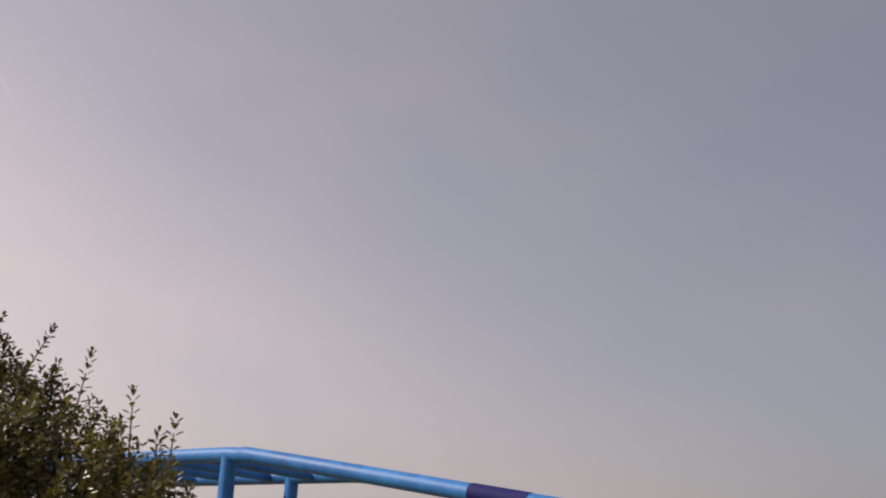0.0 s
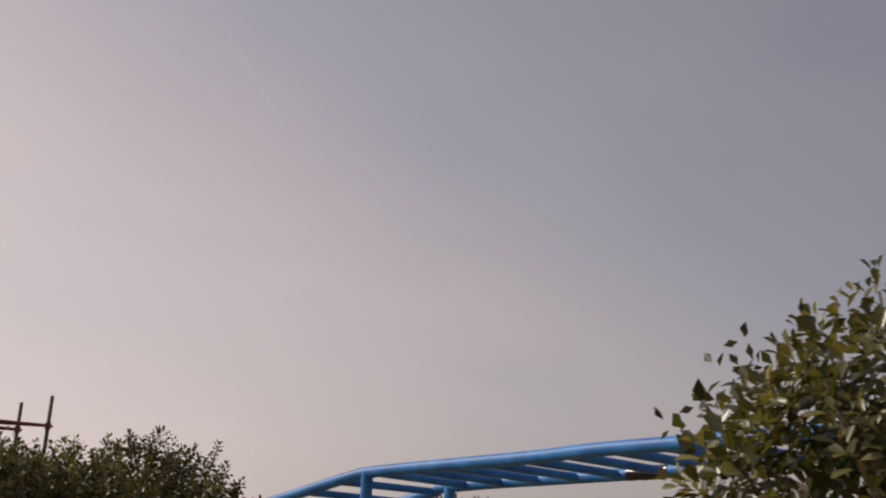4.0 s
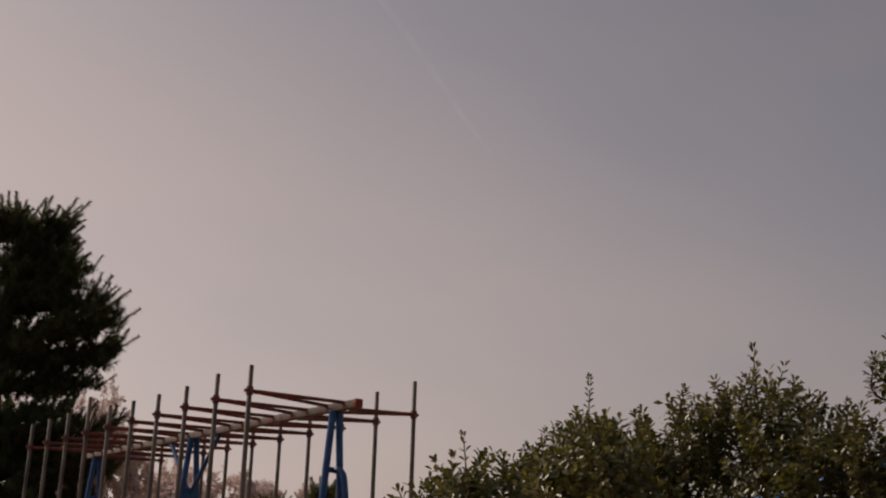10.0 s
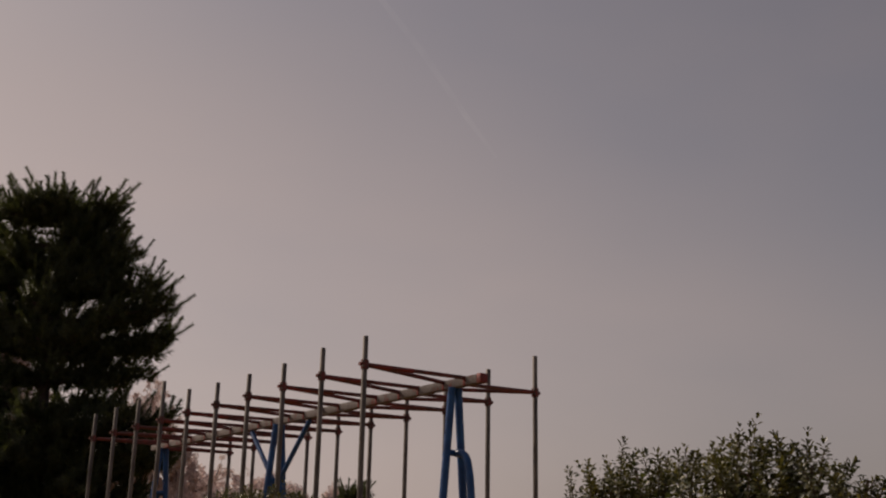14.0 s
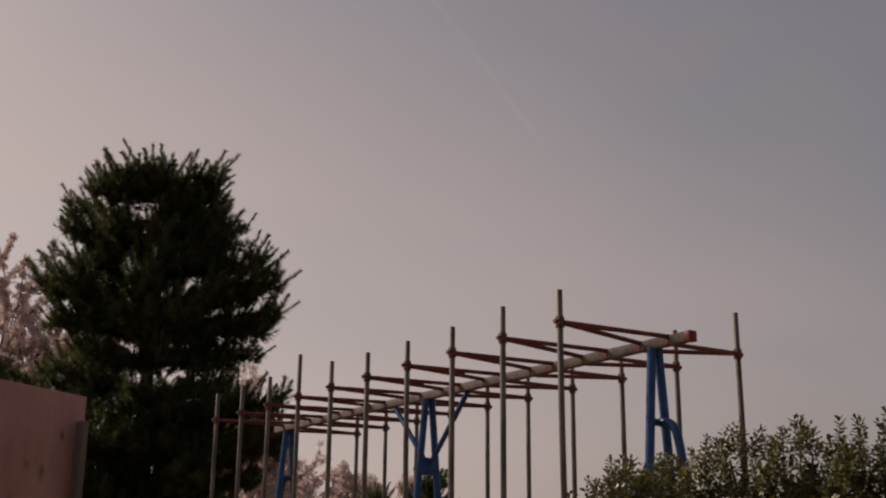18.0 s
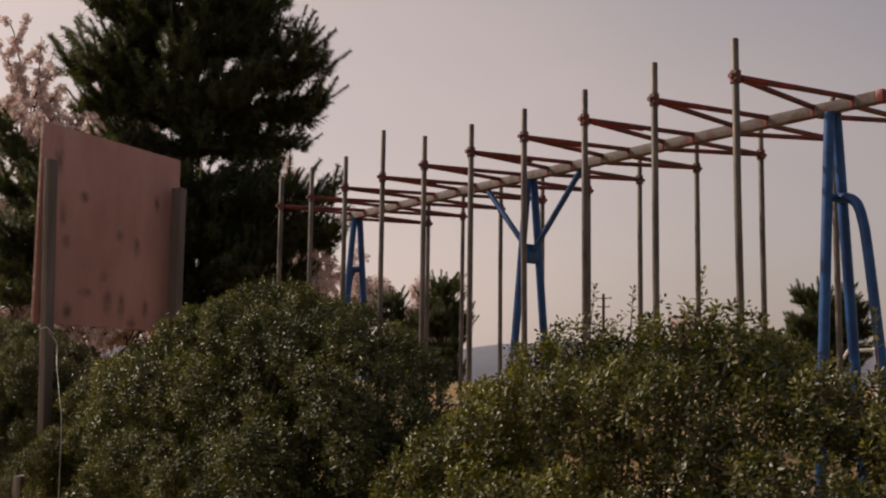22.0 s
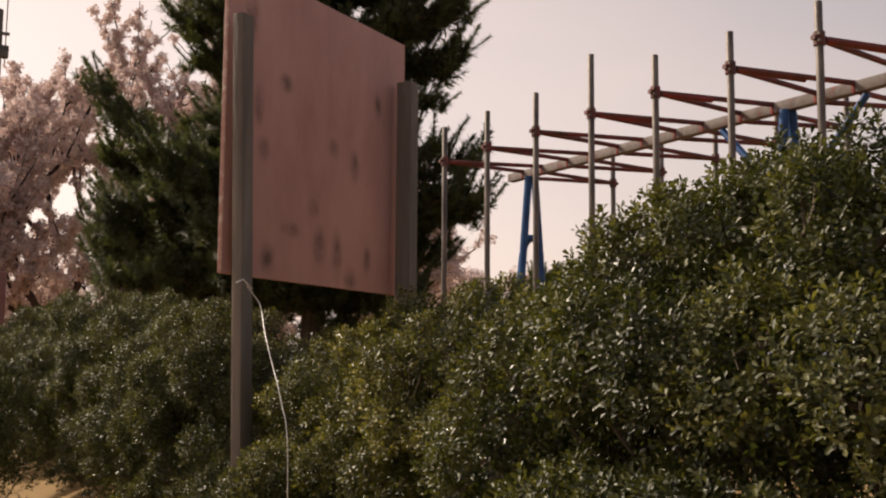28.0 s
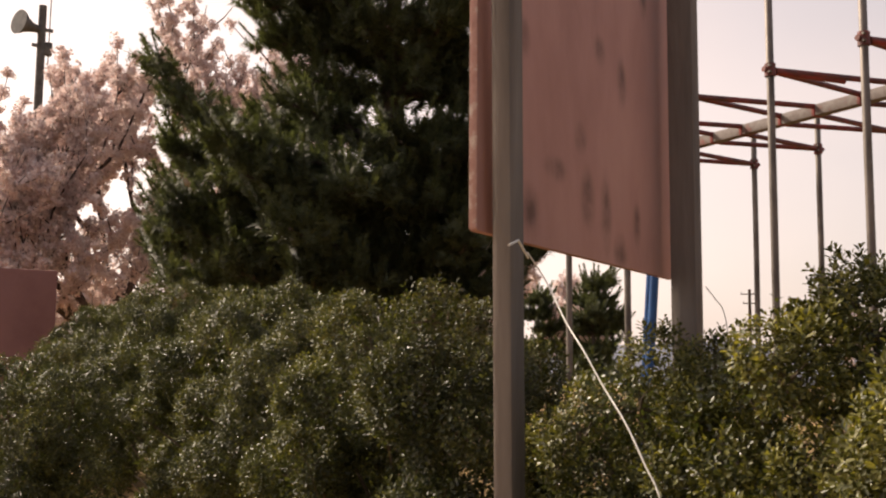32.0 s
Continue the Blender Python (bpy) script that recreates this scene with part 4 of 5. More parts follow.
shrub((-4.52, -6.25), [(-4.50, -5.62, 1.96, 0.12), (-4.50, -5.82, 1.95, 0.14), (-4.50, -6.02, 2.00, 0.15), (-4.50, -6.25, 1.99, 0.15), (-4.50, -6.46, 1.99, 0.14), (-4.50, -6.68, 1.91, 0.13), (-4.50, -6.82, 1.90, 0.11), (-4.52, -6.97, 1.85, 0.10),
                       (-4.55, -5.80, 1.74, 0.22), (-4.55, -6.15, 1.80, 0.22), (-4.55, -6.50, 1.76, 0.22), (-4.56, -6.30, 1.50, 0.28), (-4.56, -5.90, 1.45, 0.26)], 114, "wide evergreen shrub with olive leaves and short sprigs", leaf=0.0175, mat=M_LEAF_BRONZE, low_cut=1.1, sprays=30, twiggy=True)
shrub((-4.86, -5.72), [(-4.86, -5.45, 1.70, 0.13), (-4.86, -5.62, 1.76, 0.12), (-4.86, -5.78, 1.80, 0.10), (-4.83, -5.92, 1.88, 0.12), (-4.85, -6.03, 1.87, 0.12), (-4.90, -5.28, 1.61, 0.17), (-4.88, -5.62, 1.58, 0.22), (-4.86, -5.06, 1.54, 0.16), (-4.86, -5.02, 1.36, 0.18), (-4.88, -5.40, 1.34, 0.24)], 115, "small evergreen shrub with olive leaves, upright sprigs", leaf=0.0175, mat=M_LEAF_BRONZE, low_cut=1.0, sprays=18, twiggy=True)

# a broad open shrub: heights of its top along the bank
lobes = []
for y, z in ((-2.74, 1.34), (-2.92, 1.47), (-3.10, 1.58), (-3.28, 1.68), (-3.46, 1.735), (-3.66, 1.74), (-3.86, 1.765), (-4.02, 1.74), (-4.16, 1.645), (-4.34, 1.60), (-4.50, 1.53), (-4.62, 1.43)):
    lobes += [(-4.70, y, z, 0.13), (-4.50, y + 0.04, z - 0.06, 0.15), (-4.92, y - 0.04, z - 0.15, 0.15), (-5.02, y + 0.05, z - 0.42, 0.18), (-4.78, y, z - 0.30, 0.24), (-4.80, y, z - 0.70, 0.26)]
shrub((-4.72, -3.70), lobes, 116, "broad open evergreen shrub with yellow-green leaves and sprigs", leaf=0.0190, mat=M_LEAF_YELLOW, density=720, inside=0.45, sprays=44, low_cut=0.75, behind=0.5, gaps=0.22,
      tall=[(-4.62, -3.44, 1.82, 0.09), (-4.62, -3.60, 1.80, 0.08), (-4.66, -3.90, 1.83, 0.09), (-4.60, -3.02, 1.66, 0.10), (-4.66, -4.40, 1.70, 0.09)])

# a broad shrub with a high rounded top, built the same way
lobes = []
for y, z in ((-0.78, 1.78), (-0.88, 1.87), (-0.98, 1.92), (-1.08, 1.965), (-1.24, 1.975), (-1.42, 1.975), (-1.60, 1.955), (-1.78, 1.915), (-1.96, 1.865), (-2.14, 1.80), (-2.30, 1.71), (-2.44, 1.61), (-2.54, 1.49)):
    lobes += [(-4.70, y, z, 0.15), (-4.46, y + 0.05, z - 0.04, 0.17), (-4.93, y - 0.05, z - 0.09, 0.16), (-5.10, y + 0.06, z - 0.30, 0.19), (-4.76, y, z - 0.28, 0.28), (-5.16, y - 0.04, z - 0.62, 0.20), (-4.80, y, z - 0.75, 0.30)]
shrub((-4.72, -1.55), lobes, 117, "broad rounded evergreen shrub with dark olive leaves, high dome", leaf=0.0175, density=900, inside=0.40, sprays=40, low_cut=0.75, behind=0.4, gaps=0.14)

# broad rounded shrubs of the later part of the bank: centre, half widths, top, sprays, leaf
BROAD = "broad rounded evergreen shrub with small yellow-green leaves"
SMALL = "small dense evergreen shrub with yellow-green leaves"
for i, (cx, cy, rx, ry, top, sprays, leaf, label) in enumerate((
        (-4.50, 0.40, 0.50, 0.86, 1.83, 18, 0.0180, BROAD),
        (-4.46, 1.42, 0.40, 0.44, 1.70, 10, 0.0180, SMALL), (-4.60, 2.48, 0.46, 0.84, 1.89, 16, 0.0180, BROAD + " beside the board's post"), (-4.25, 4.60, 0.70, 1.25, 2.04, 12, 0.0190, BROAD),
        (-4.05, 7.00, 0.78, 1.45, 2.22, 10, 0.0210, BROAD), (-4.00, 9.60, 0.78, 1.35, 2.24, 8, 0.0220, BROAD), (-5.25, 5.90, 0.50, 1.20, 1.70, 8, 0.0200, SMALL + " before larger ones"),
        (-4.84, 1.12, 0.24, 0.26, 1.26, 6, 0.0180, SMALL + " by a post")), 2):
    shrub((cx, cy), dome(cx, cy, rx, ry, top, np.random.default_rng(300 + i)), 200 + i, label, leaf=leaf, mat=M_LEAF_YELLOW if i in (2, 3, 9) else M_LEAF, density=1050 if leaf < 0.0195 else 850, inside=0.40 if cy < 3 else 0.2, sprays=sprays, low_cut=0.75, behind=0.25, fine=cy < 3, gaps=0.2)


# ---- trees ----
def needle_shoot(rng, length, needles, reach, width):
    """A bottle brush of needles round a shoot along z, with a tuft at its end."""
    vs, fs = [], []
    for i in range(needles):
        h = length * rng.uniform(0.0, 1.0)
        f = h / length
        a, tilt = rng.uniform(0, 6.283), math.radians(rng.uniform(46, 78) if f < 0.8 else rng.uniform(10, 72))
        d = np.array([math.cos(a) * math.sin(tilt), math.sin(a) * math.sin(tilt), math.cos(tilt)])
        s = np.cross(d, [0.3, 0.5, 0.8])
        s = s / np.linalg.norm(s) * width
        b = np.array([0, 0, h])
        ln = reach * rng.uniform(0.75, 1.1)
        k = len(vs)
        vs += [b - s, b + s, b + d * ln]
        fs.append([k, k + 1, k + 2])
    return np.array(vs), np.array(fs)


def pine(at, limbs, trunk_line, trunk_r, seed, label, scale=1.0):
    """Limbs: (height, direction in degrees, length, lift). Twigs to both sides of each limb bear needle shoots that turn up."""
    rng = np.random.default_rng(seed)
    ob = thing("pine_tree", at, label, "pine tree")
    tl = smooth_line(trunk_line, 4)
    n = len(tl)
    part("trunk", Geo().tube(tl, [trunk_r * (1 - 0.85 * i / (n - 1)) for i in range(n)], 12), M_BARK, ob, "dark furrowed pine trunk")
    wood, pts, axes, ends, leans = Geo(), [], [], [], []
    for h, turn, length, lift in limbs:
        root = min(tl, key=lambda p: abs(p.z - h)).copy()
        dirv = Vector((math.sin(radians(turn)), math.cos(radians(turn)), 0))
        across_limb = Vector((-dirv.y, dirv.x, 0))
        line, steps = [root], 6
        for k in range(1, steps + 1):
            f = k / steps
            line.append(root + dirv * length * f + Vector((rng.normal(0, 0.05), rng.normal(0, 0.05), lift * length * f * f + rng.normal(0, 0.03))))
        wood.tube(line, [0.055 * scale * (1 - 0.8 * i / steps) + 0.008 for i in range(steps + 1)], 7)
        twigs = max(5, int(5.5 * length))
        for k in range(twigs):
            f = 0.22 + 0.78 * (k + rng.uniform(0.2, 0.8)) / twigs
            i = min(steps - 1, int(f * steps))
            start = line[i].lerp(line[i + 1], f * steps - i)
            reach = (0.20 + 0.55 * (1.05 - f)) * min(1.0, 0.45 + 0.3 * length) * rng.uniform(0.6, 1.1)
            out = (across_limb * (1 if k % 2 else -1) * rng.uniform(0.5, 1.0) + dirv * rng.uniform(0.5, 0.9)).normalized()
            tip = start + out * reach + Vector((0, 0, rng.uniform(-0.06, 0.14)))
            wood.tube([start, (start + tip) / 2 + Vector((0, 0, -0.03)), tip], [0.014, 0.010, 0.006], 3, False)
            for g in (0.1, 0.4, 0.75):
                for _ in range(3):
                    pts.append(start.lerp(tip, g) + Vector((rng.normal(0, 0.09), rng.normal(0, 0.09), rng.normal(0.0, 0.10))))
                    axes.append(out * rng.uniform(0.2, 0.9) + Vector((rng.normal(0, 0.35), rng.normal(0, 0.35), rng.uniform(0.1, 0.8))))
            ends.append(tip)
            leans.append(out * rng.uniform(0.2, 0.7) + dirv * 0.2 + Vector((rng.normal(0, 0.15), rng.normal(0, 0.15), rng.uniform(0.7, 1.2))))
        for m in range(3):
            ends.append(line[-1] + Vector((rng.normal(0, 0.07), rng.normal(0, 0.07), rng.uniform(-0.08, 0.04))) - dirv * 0.16 * m)
            leans.append(dirv * rng.uniform(0.35, 0.9) + across_limb * rng.normal(0, 0.25) + Vector((0, 0, rng.uniform(0.6, 1.1))))
    tagged(part("limbwork", wood, M_BARK, ob, "bare dark pine limbs"), kind="stuff")
    pts, axes, ends, leans = (np.array([tuple(p) for p in q]) for q in (pts, axes, ends, leans))
    inner = [needle_shoot(rng, 0.24 * scale, 44, 0.15 * scale, 0.0095 * scale) for _ in range(4)]
    outer = [needle_shoot(rng, g * scale, int(230 * g / 0.5), 0.105 * scale, 0.0075 * scale) for g in (0.42, 0.56, 0.72)]
    leaf_mesh("crown", [(inner, pts, axes, 0.8, 1.25), (outer, ends, leans, 0.8, 1.15)], M_NEEDLE, ob, "dark green pine needles in upright brushes", rng)
    return ob


rng = np.random.default_rng(11)
limbs = []
# crown outline by height: reach to the left and to the right of the trunk
PROFILE = [(3.05, 3.0, 1.6), (3.55, 3.6, 2.3), (4.1, 3.7, 2.8), (4.6, 3.7, 2.95), (5.1, 3.6, 3.0), (5.45, 2.2, 1.9), (6.25, 1.7, 2.2), (6.75, 2.0, 2.5), (7.25, 2.35, 2.6), (7.7, 2.5, 2.65), (8.1, 2.15, 2.4), (8.55, 2.05, 1.9), (8.95, 2.05, 1.5), (9.4, 2.2, 1.45), (9.85, 1.65, 1.35)]
for h, left, right in PROFILE:
    many = 11 if h < 5.2 else 4 if h < 5.6 else 6
    for k in range(many):
        turn = (k + rng.uniform(0, 1)) * 360 / many
        s = math.sin(radians(turn - 34))
        reach = (right if s > 0 else left) * (0.72 + 0.28 * abs(s)) * rng.uniform(0.62, 1.0)
        limbs.append((h - 0.55 - YARD + rng.uniform(-0.22, 0.22), turn, max(0.4, reach - 0.28), rng.uniform(0.02, 0.16)))
    for turn, reach in ((124, right), (304, left)) + (((270, left * 0.95), (245, left * 0.85)) if h < 4.5 else ()):
        limbs.append((h - 0.55 - YARD + rng.uniform(-0.1, 0.1), turn + rng.uniform(-12, 12), reach * rng.uniform(0.97, 1.03) - 0.25, rng.uniform(0.05, 0.18)))
# leaders at the top, and boughs that rise out of the skirt among the blossom
for h, turn, reach, lift in ((9.1, 304, 0.95, 0.55), (9.3, 120, 0.35, 1.3), (9.1, 124, 1.1, 0.5), (9.2, 30, 0.5, 0.8), (9.1, 210, 0.6, 0.7), (4.3, 296, 3.5, 0.46), (4.7, 302, 3.2, 0.36)):
    limbs.append((h - YARD, turn, reach, lift))
pine((0.90, 13.9, YARD), limbs, [(0, 0, -0.1), (0.08, 0, 2.0), (0.0, 0.05, 4.5), (0.05, 0, 7.0), (0.0, 0, 9.2)], 0.24, 5, "large dark green pine with upright needle shoots and lower skirt")


def blossom_tree(at, height, reach, seed, label, clusters, petal=0.05, trunk_r=0.16):
    rng = np.random.default_rng(seed)
    ob = thing("cherry_tree", at, label, "cherry tree", "cherry trees in blossom")
    bole, wood, ends = Geo(), Geo(), []

    def grow(p, d, length, r, level):
        steps, line = 4, [p]
        for k in range(steps):
            d = (d + Vector(rng.normal(0, 0.16, 3)) + Vector((0, 0, 0.05 if level else 0.0))).normalized()
            line.append(line[-1] + d * length / steps)
        (wood if level else bole).tube(line, [r * (1 - 0.45 * k / steps) for k in range(steps + 1)], 8 if level < 2 else 5 if level < 3 else 3, False)
        if level >= 2:
            ends.extend(line[1:])
        if level < 4:
            for _ in range((5, 4, 4, 3)[level]):
                q = line[rng.integers(2, steps + 1)]
                side = Vector(rng.normal(0, 1, 3))
                side.z = abs(side.z) * 0.5
                nd = (d * 0.55 + side.normalized() * 0.85).normalized()
                grow(q, nd, length * (rng.uniform(0.9, 1.25) if level == 0 else rng.uniform(0.55, 0.78)), r * 0.58, level + 1)

    grow(Vector((0, 0, -0.1)), Vector((0, 0, 1)), height * 0.24, trunk_r, 0)
    top = max(p.z for p in ends)
    wide = max(math.hypot(p.x, p.y) for p in ends)
    fit = Vector((reach / wide, reach / wide, height / top))
    for piece in (bole, wood):
        piece.v = [(v[0] * fit.x, v[1] * fit.y, v[2] * fit.z) for v in piece.v]
    part("trunk", bole, M_CHERRY_BARK, ob)
    tagged(part("branchwork", wood, M_CHERRY_BARK, ob, "dark branching cherry wood"), kind="stuff")
    e = np.array([(p.x * fit.x, p.y * fit.y, p.z * fit.z) for p in ends])
    e = e[rng.permutation(len(e))[: int(len(e) * 0.82)]]
    puffs = int(clusters * 1.2)
    pick = e[rng.integers(0, len(e), puffs)] + rng.normal(0, petal * 0.75, (puffs, 3))
    templates = []
    for _ in range(4):
        vs, fs = [], []
        for i in range(13):
            c = rng.normal(0, 1, 3)
            c = c / np.linalg.norm(c) * petal * rng.uniform(0.5, 1.25)
            a = np.cross(c, rng.normal(size=3))
            a /= np.linalg.norm(a)
            b = np.cross(c, a)
            b = b / np.linalg.norm(b) * 0.8 + c / np.linalg.norm(c) * rng.uniform(-0.5, 0.5)
            k, w = len(vs), petal * rng.uniform(0.34, 0.52)
            vs += [c - a * w, c + b * w * 0.85, c + a * w, c - b * w * 0.85]
            fs.append([k, k + 1, k + 2, k + 3])
        templates.append((np.array(vs), np.array(fs)))
    vv, ff, k = [], [], 0
    for j, (tv, tf) in enumerate(templates):
        mine = np.arange(puffs) % 4 == j
        v, f = scatter(tv, tf, pick[mine], rng.normal(size=(mine.sum(), 3)), rng.uniform(0.65, 1.35, mine.sum()), rng)
        vv.append(v)
        ff.append(f + k)
        k += len(v)
    v, f = np.concatenate(vv), np.concatenate(ff)
    crown = new("blossom", quick_mesh("blossom", v, f, M_BLOSSOM))
    crown.parent = ob
    tagged(crown, "pale pink cherry blossom", kind="stuff")
    return ob


blossom_tree((-1.65, 21.5, YARD), 9.5, 5.2, 21, "cherry tree in full pale pink blossom behind the shrubs", 16000, 0.066, 0.17)
blossom_tree((0.6, 22.6, YARD), 8.9, 3.2, 25, "cherry tree in pale pink blossom close behind the pine", 7000, 0.066, 0.15)
blossom_tree((-0.75, 20.4, YARD), 4.9, 1.9, 27, "low spreading cherry tree in pale blossom under taller ones", 3200, 0.060, 0.07)
blossom_tree((-3.2, 20.8, YARD), 7.0, 2.6, 24, "lower cherry tree in pale pink blossom beside the wall", 7500, 0.060, 0.07)
blossom_tree((6.3, 20.6, YARD), 6.9, 2.1, 22, "cherry tree in pink blossom behind the pine", 4200, 0.065, 0.12)
for i, (x, y, h, r) in enumerate(((27.2, 65.0, 9.7, 5.1), (32.4, 62.4, 9.7, 4.7), (35.9, 60.3, 8.6, 3.3), (21.2, 66.8, 9.3, 4.9), (14.8, 62.4, 8.6, 4.9), (6.0, 67.7, 9.3, 5.6))):
    blossom_tree((x, y, ground_height(x, y)), h, r, 30 + i, "far cherry tree in pink blossom at the yard's edge", 2000, 0.22, 0.20)
blossom_tree((64.35, 60.5, ground_height(64.35, 60.5)), 7.5, 3.3, 41, "far half-bare cherry tree with sparse pale pink blossom", 1300, 0.19, 0.17)


def small_pine(x, y, low, high, reach, seed, label, scale=1.0, reps=6):
    """A far pine whose crown lies between the heights low and high over its foot."""
    rng = np.random.default_rng(seed)
    limbs = []
    rows = max(4, int((high - low) / (0.5 * scale)))
    for j in range(rows):
        f = j / (rows - 1)
        for k in range(reps):
            limbs.append((low + (high - low - 0.4 * scale) * f, rng.uniform(0, 360), max(0.35, reach * math.sqrt(max(0.0, 1 - (1.15 * abs(f - 0.32)) ** 2.4)) * rng.uniform(0.65, 1.0) - 0.2), rng.uniform(0.05, 0.25)))
    return pine((x, y, ground_height(x, y)), limbs, [(0, 0, -0.1), (0.05, 0, high * 0.4), (0.0, 0.05, high * 0.7), (0, 0, high - 0.3)], 0.12 * scale, seed, label, scale)


small_pine(32.3, 51.5, 1.2, 7.7, 2.0, 51, "dark pine among far cherry trees", 1.7)
small_pine(30.85, 54.9, 1.2, 6.9, 1.6, 52, "lower dark pine among far cherry trees", 1.7, 4)
small_pine(83.2, 61.2, 1.5, 10.1, 4.4, 53, "broad dark green pine far beyond the goal", 2.4, 11)
small_pine(78.2, 64.4, 1.0, 6.0, 2.2, 54, "low dark pine beside a broader one", 2.0, 8)

# ---- far football goal ----
goal_at = Vector((10.7, 6.15, YARD))
goal = thing("football_goal", goal_at, "white-painted steel football goal with a grey net", "goal")
ga, gb = Vector((0, 0, 0)), Vector((2.3, -1.75, 0))
back = Vector((-0.55, 0.68, 0))
for name, line, r in (("post", [ga, ga + Vector((0, 0, 1.58))], 0.045), ("post", [gb, gb + Vector((0, 0, 1.58))], 0.045), ("crossbar", [ga + Vector((-0.05, 0.04, 1.58)), gb + Vector((0.05, -0.04, 1.58))], 0.045),
                      ("back_stay", [ga + Vector((0, 0, 1.57)), ga + back * 0.55 + Vector((0, 0, 1.55)), ga + back * 0.8 + Vector((0, 0, 1.2)), ga + back * 1.3 + Vector((0, 0, 0.03))], 0.03),
                      ("back_stay", [gb + Vector((0, 0, 1.57)), gb + back * 0.55 + Vector((0, 0, 1.55)), gb + back * 0.8 + Vector((0, 0, 1.2)), gb + back * 1.3 + Vector((0, 0, 0.03))], 0.03),
                      ("ground_bar", [ga + back * 1.3 + Vector((0, 0, 0.03)), gb + back * 1.3 + Vector((0, 0, 0.03))], 0.03), ("top_bar", [ga + back * 0.55 + Vector((0, 0, 1.55)), gb + back * 0.55 + Vector((0, 0, 1.55))], 0.02)):
    part(name, Geo().tube(line, r, 12), M_WHITE, goal)
net = Geo()
for i in range(19):
    f = i / 18
    p = ga + (gb - ga) * f
    net.tube([p + Vector((0, 0, 1.56)), p + back * 0.55 + Vector((0, 0, 1.53)), p + back * 0.8 + Vector((0, 0, 1.17)), p + back * 1.3 + Vector((0, 0, 0.03))], 0.004, 4, False)
for i in range(11):
    f = i / 10
    q = back * (0.55 + 0.75 * f) + Vector((0, 0, 1.53 * (1 - f) + 0.03))
    net.tube([ga + q, gb + q], 0.004, 4, False)
tagged(part("net", net, M_NET, goal, "slack grey net"), kind="stuff")


# ---- timber bars and benches ----
def timber_bars(at, turn, label):
    ob = thing("exercise_bar", at, label, "exercise bar", "timber exercise bars")
    for x, h in ((-0.45, 2.48), (0.0, 2.02), (0.45, 2.12)):
        part("post", Geo().box(x - 0.07, -0.07, -0.1, x + 0.07, 0.07, h, 0.01), M_TIMBER, ob)
    part("top_bar", Geo().box(-0.78, -0.06, 2.125, 0.60, 0.06, 2.22, 0.01), M_TIMBER, ob)
    part("lower_bar", Geo().box(-0.64, -0.05, 1.78, 0.54, 0.05, 1.86, 0.01), M_TIMBER, ob)
    ob.rotation_euler = (0, 0, turn)
    return ob


timber_bars((31.4, 26.8, ground_height(31.4, 26.8)), radians(-46), "tall dark timber exercise bars on three posts in the yard")
# added rails: they stand in for dark shadow and edge lines on the ground
rail = thing("added_rail", (21.5, 19.0, ground_height(21.5, 19.0)), "low grey rails standing in for dark lines across the far ground", "fence")
part("rail_bar", Geo().tube([(-6, 5.4, 0.5), (6, -5.4, 0.5)], 0.03, 8), M_GREY, rail)
part("rail_bar", Geo().tube([(-6, 5.4, 0.25), (6, -5.4, 0.25)], 0.03, 8), M_GREY, rail)
for k in range(7):
    f = k / 6 * 2 - 1
    part("rail_post", Geo().tube([(6 * f, -5.4 * f, -0.1), (6 * f, -5.4 * f, 0.56)], 0.04, 8), M_GREY, rail)


# ---- poles ----
def utility_pole(at, height, label):
    ob = thing("utility_pole", at, label, "utility pole", "utility poles")
    part("pole", Geo().tube([(0, 0, -0.3), (0, 0, height)], [0.19, 0.14], 12), M_TIMBER, ob)
    for z, w in ((height - 0.45, 0.85), (height - 1.35, 0.65)):
        arm = part("crossarm", Geo().box(-w, -0.05, z - 0.05, w, 0.05, z + 0.05, 0.01), M_TIMBER, ob)
        for x in (-w + 0.08, 0.0, w - 0.08):
            part("insulator", Geo().tube([(x, 0, z + 0.05), (x, 0, z + 0.17), (x, 0, z + 0.2)], [0.035, 0.05, 0.02], 8), M_GREY, arm)
    ob.rotation_euler = (0, 0, radians(-50))
    return ob


utility_pole((72.6, 80.6, ground_height(72.6, 80.6)), 10.7, "dark timber utility pole far beyond the yard")
utility_pole((98.5, 84.4, ground_height(98.5, 84.4)), 8.6, "far timber utility pole behind the small cherry")

speaker_pole = thing("loudspeaker_pole", (0.38, 43.7, YARD), "tall dark grey pole with a horn loudspeaker and thin aerial", "loudspeaker pole")
part("pole", Geo().tube([(0, 0, -0.8), (0, 0, 15.3)], [0.20, 0.15], 14), M_HORN, speaker_pole)
part("aerial", Geo().tube([(0.28, 0, 13.0), (0.30, 0, 16.6)], 0.025, 6), M_GREY, speaker_pole)
for z, d in ((14.35, 0.55), (13.7, 0.35)):
    part("bracket", Geo().box(-d, -0.06, z - 0.06, 0.42, 0.06, z + 0.06, 0.01), M_GREY, speaker_pole)
horn = part("horn", Geo().tube([(-0.18, 0, 14.35), (-0.40, -0.06, 14.37), (-0.62, -0.16, 14.40), (-0.86, -0.30, 14.43), (-0.90, -0.32, 14.435)], [0.15, 0.20, 0.30, 0.47, 0.49], 18), M_HORN, speaker_pole, "grey horn loudspeaker")
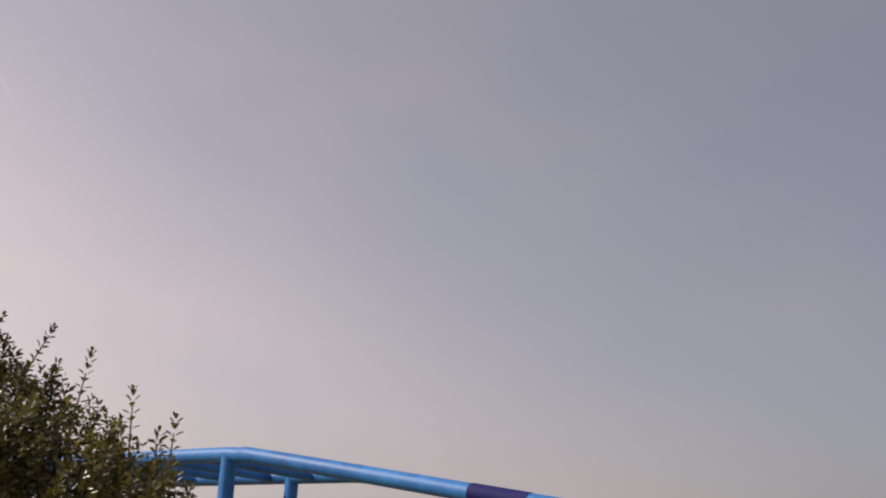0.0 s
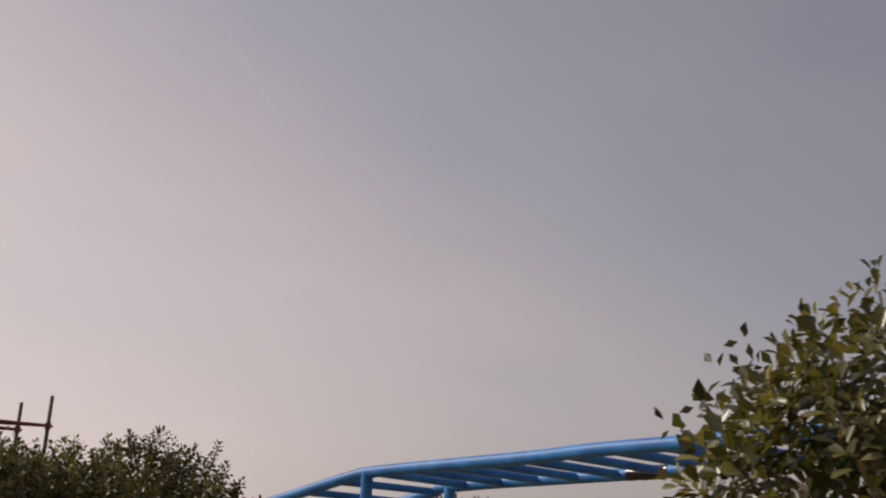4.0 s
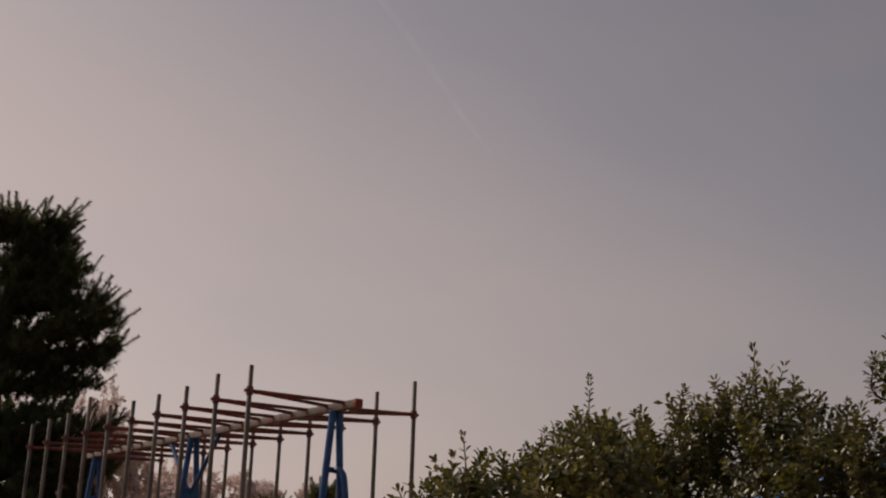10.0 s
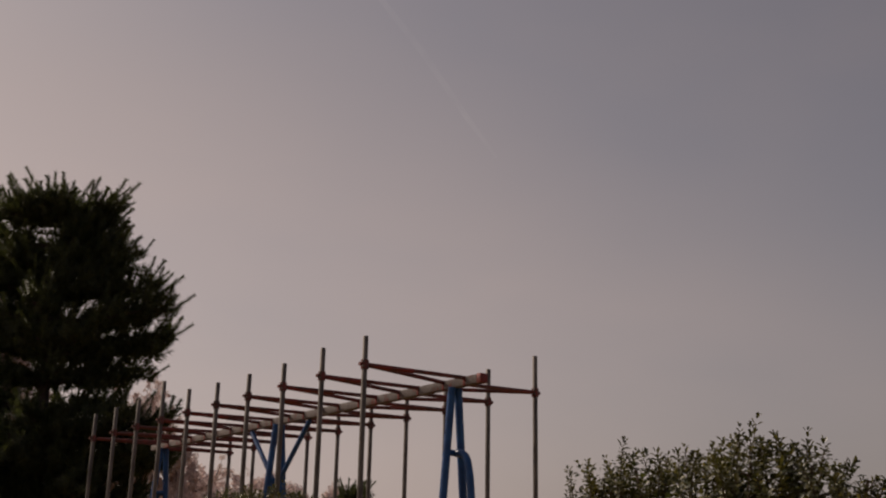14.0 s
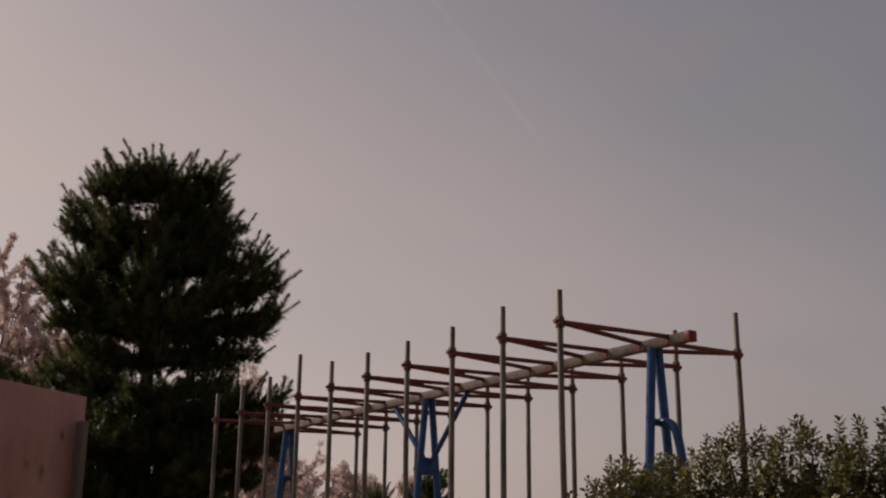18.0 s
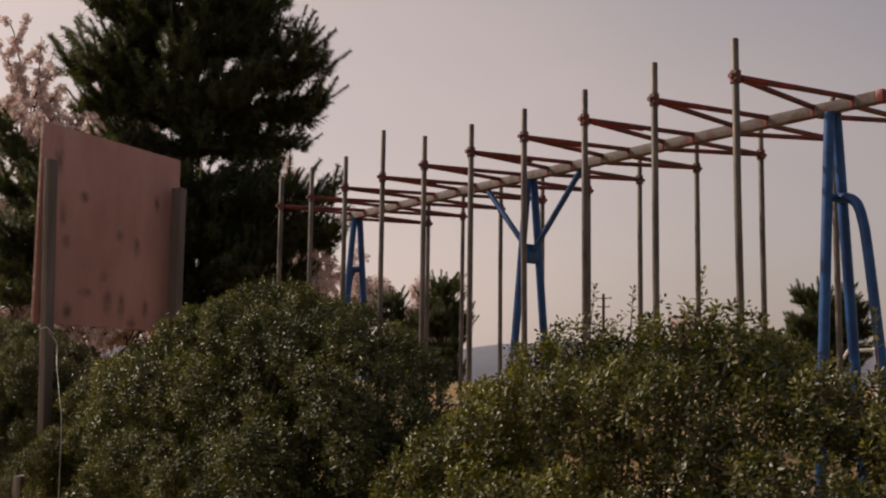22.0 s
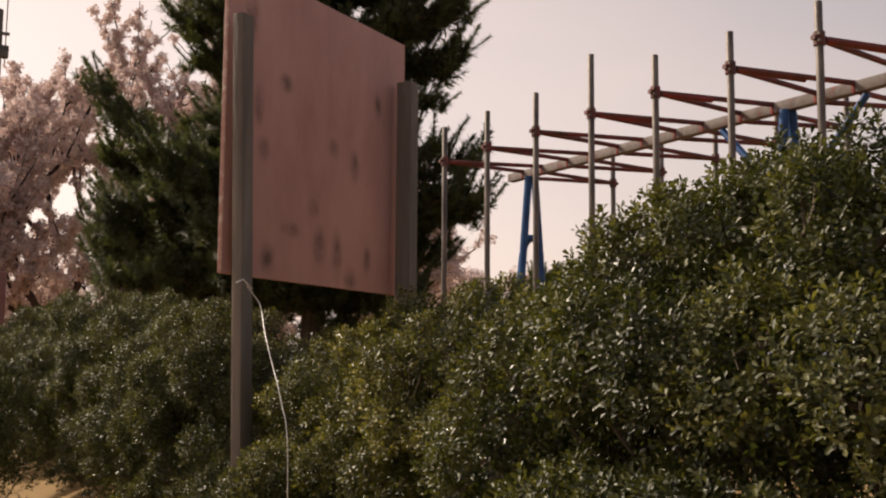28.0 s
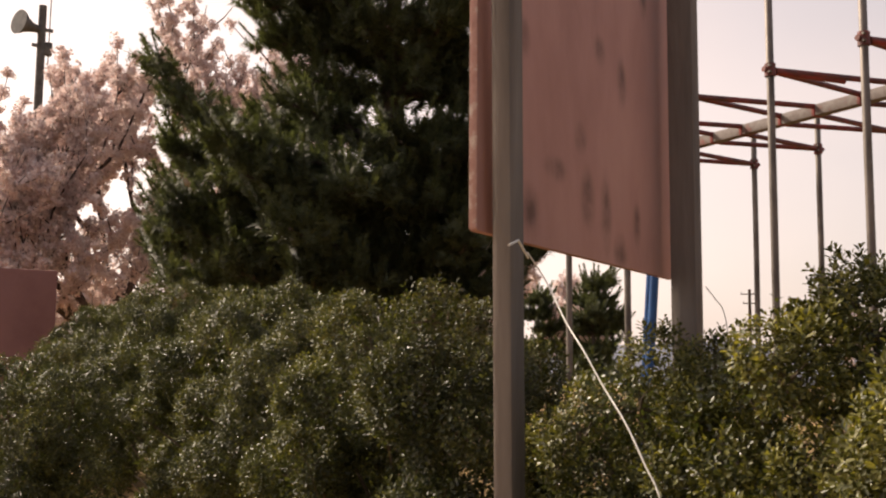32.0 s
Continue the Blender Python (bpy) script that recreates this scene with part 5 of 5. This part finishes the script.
part("driver", Geo().tube([(-0.02, 0.05, 14.34), (-0.18, 0, 14.35)], 0.17, 14), M_HORN, horn)
part("junction_box", Geo().box(0.10, -0.14, 13.35, 0.40, 0.14, 13.85, 0.02), M_HORN, speaker_pole)

# ---- pink wall behind the cherry ----
pw = Geo().box(-8.0, 17.0, YARD - 0.2, -3.22, 17.22, 3.17, 0.02)
tagged(new("garden_wall", pw.mesh("garden_wall", M_WALLPINK)), "dusty pink rendered wall behind the shrubs", "wall", kind="structure")

# ---- a thin contrail, far up ----
nt = M_TRAIL.node_tree
trail_glow = nt.nodes.new("ShaderNodeEmission")
trail_glow.inputs["Color"].default_value = (1.0, 0.95, 0.95, 1)
trail_glow.inputs["Strength"].default_value = 0.62
trail_tr = nt.nodes.new("ShaderNodeBsdfTransparent")
trail_mix = nt.nodes.new("ShaderNodeMixShader")
trail_noise = nt.nodes.new("ShaderNodeTexNoise")
trail_noise.inputs["Scale"].default_value = 0.012
trail_co = nt.nodes.new("ShaderNodeTexCoord")
trail_map = nt.nodes.new("ShaderNodeMapRange")
trail_map.inputs["From Min"].default_value, trail_map.inputs["From Max"].default_value = 0.3, 0.75
trail_map.inputs["To Min"].default_value, trail_map.inputs["To Max"].default_value = 0.005, 0.06
nt.links.new(trail_co.outputs["Object"], trail_noise.inputs["Vector"])
nt.links.new(trail_noise.outputs["Fac"], trail_map.inputs["Value"])
nt.links.new(trail_map.outputs["Result"], trail_mix.inputs["Fac"])
nt.links.new(trail_tr.outputs["BSDF"], trail_mix.inputs[1])
nt.links.new(trail_glow.outputs["Emission"], trail_mix.inputs[2])
nt.links.new(trail_mix.outputs["Shader"], nt.nodes["Material Output"].inputs["Surface"])
trail = Geo().tube([(1330, 2105, 1440), (1434, 2031, 1270), (1526, 1962, 1093), (1580, 1915, 990)], [7, 8, 7, 3], 10)
tagged(new("backdrop_contrail", trail.mesh("backdrop_contrail", M_TRAIL)), "faint thin white contrail high in the hazy sky", "contrail", kind="structure")
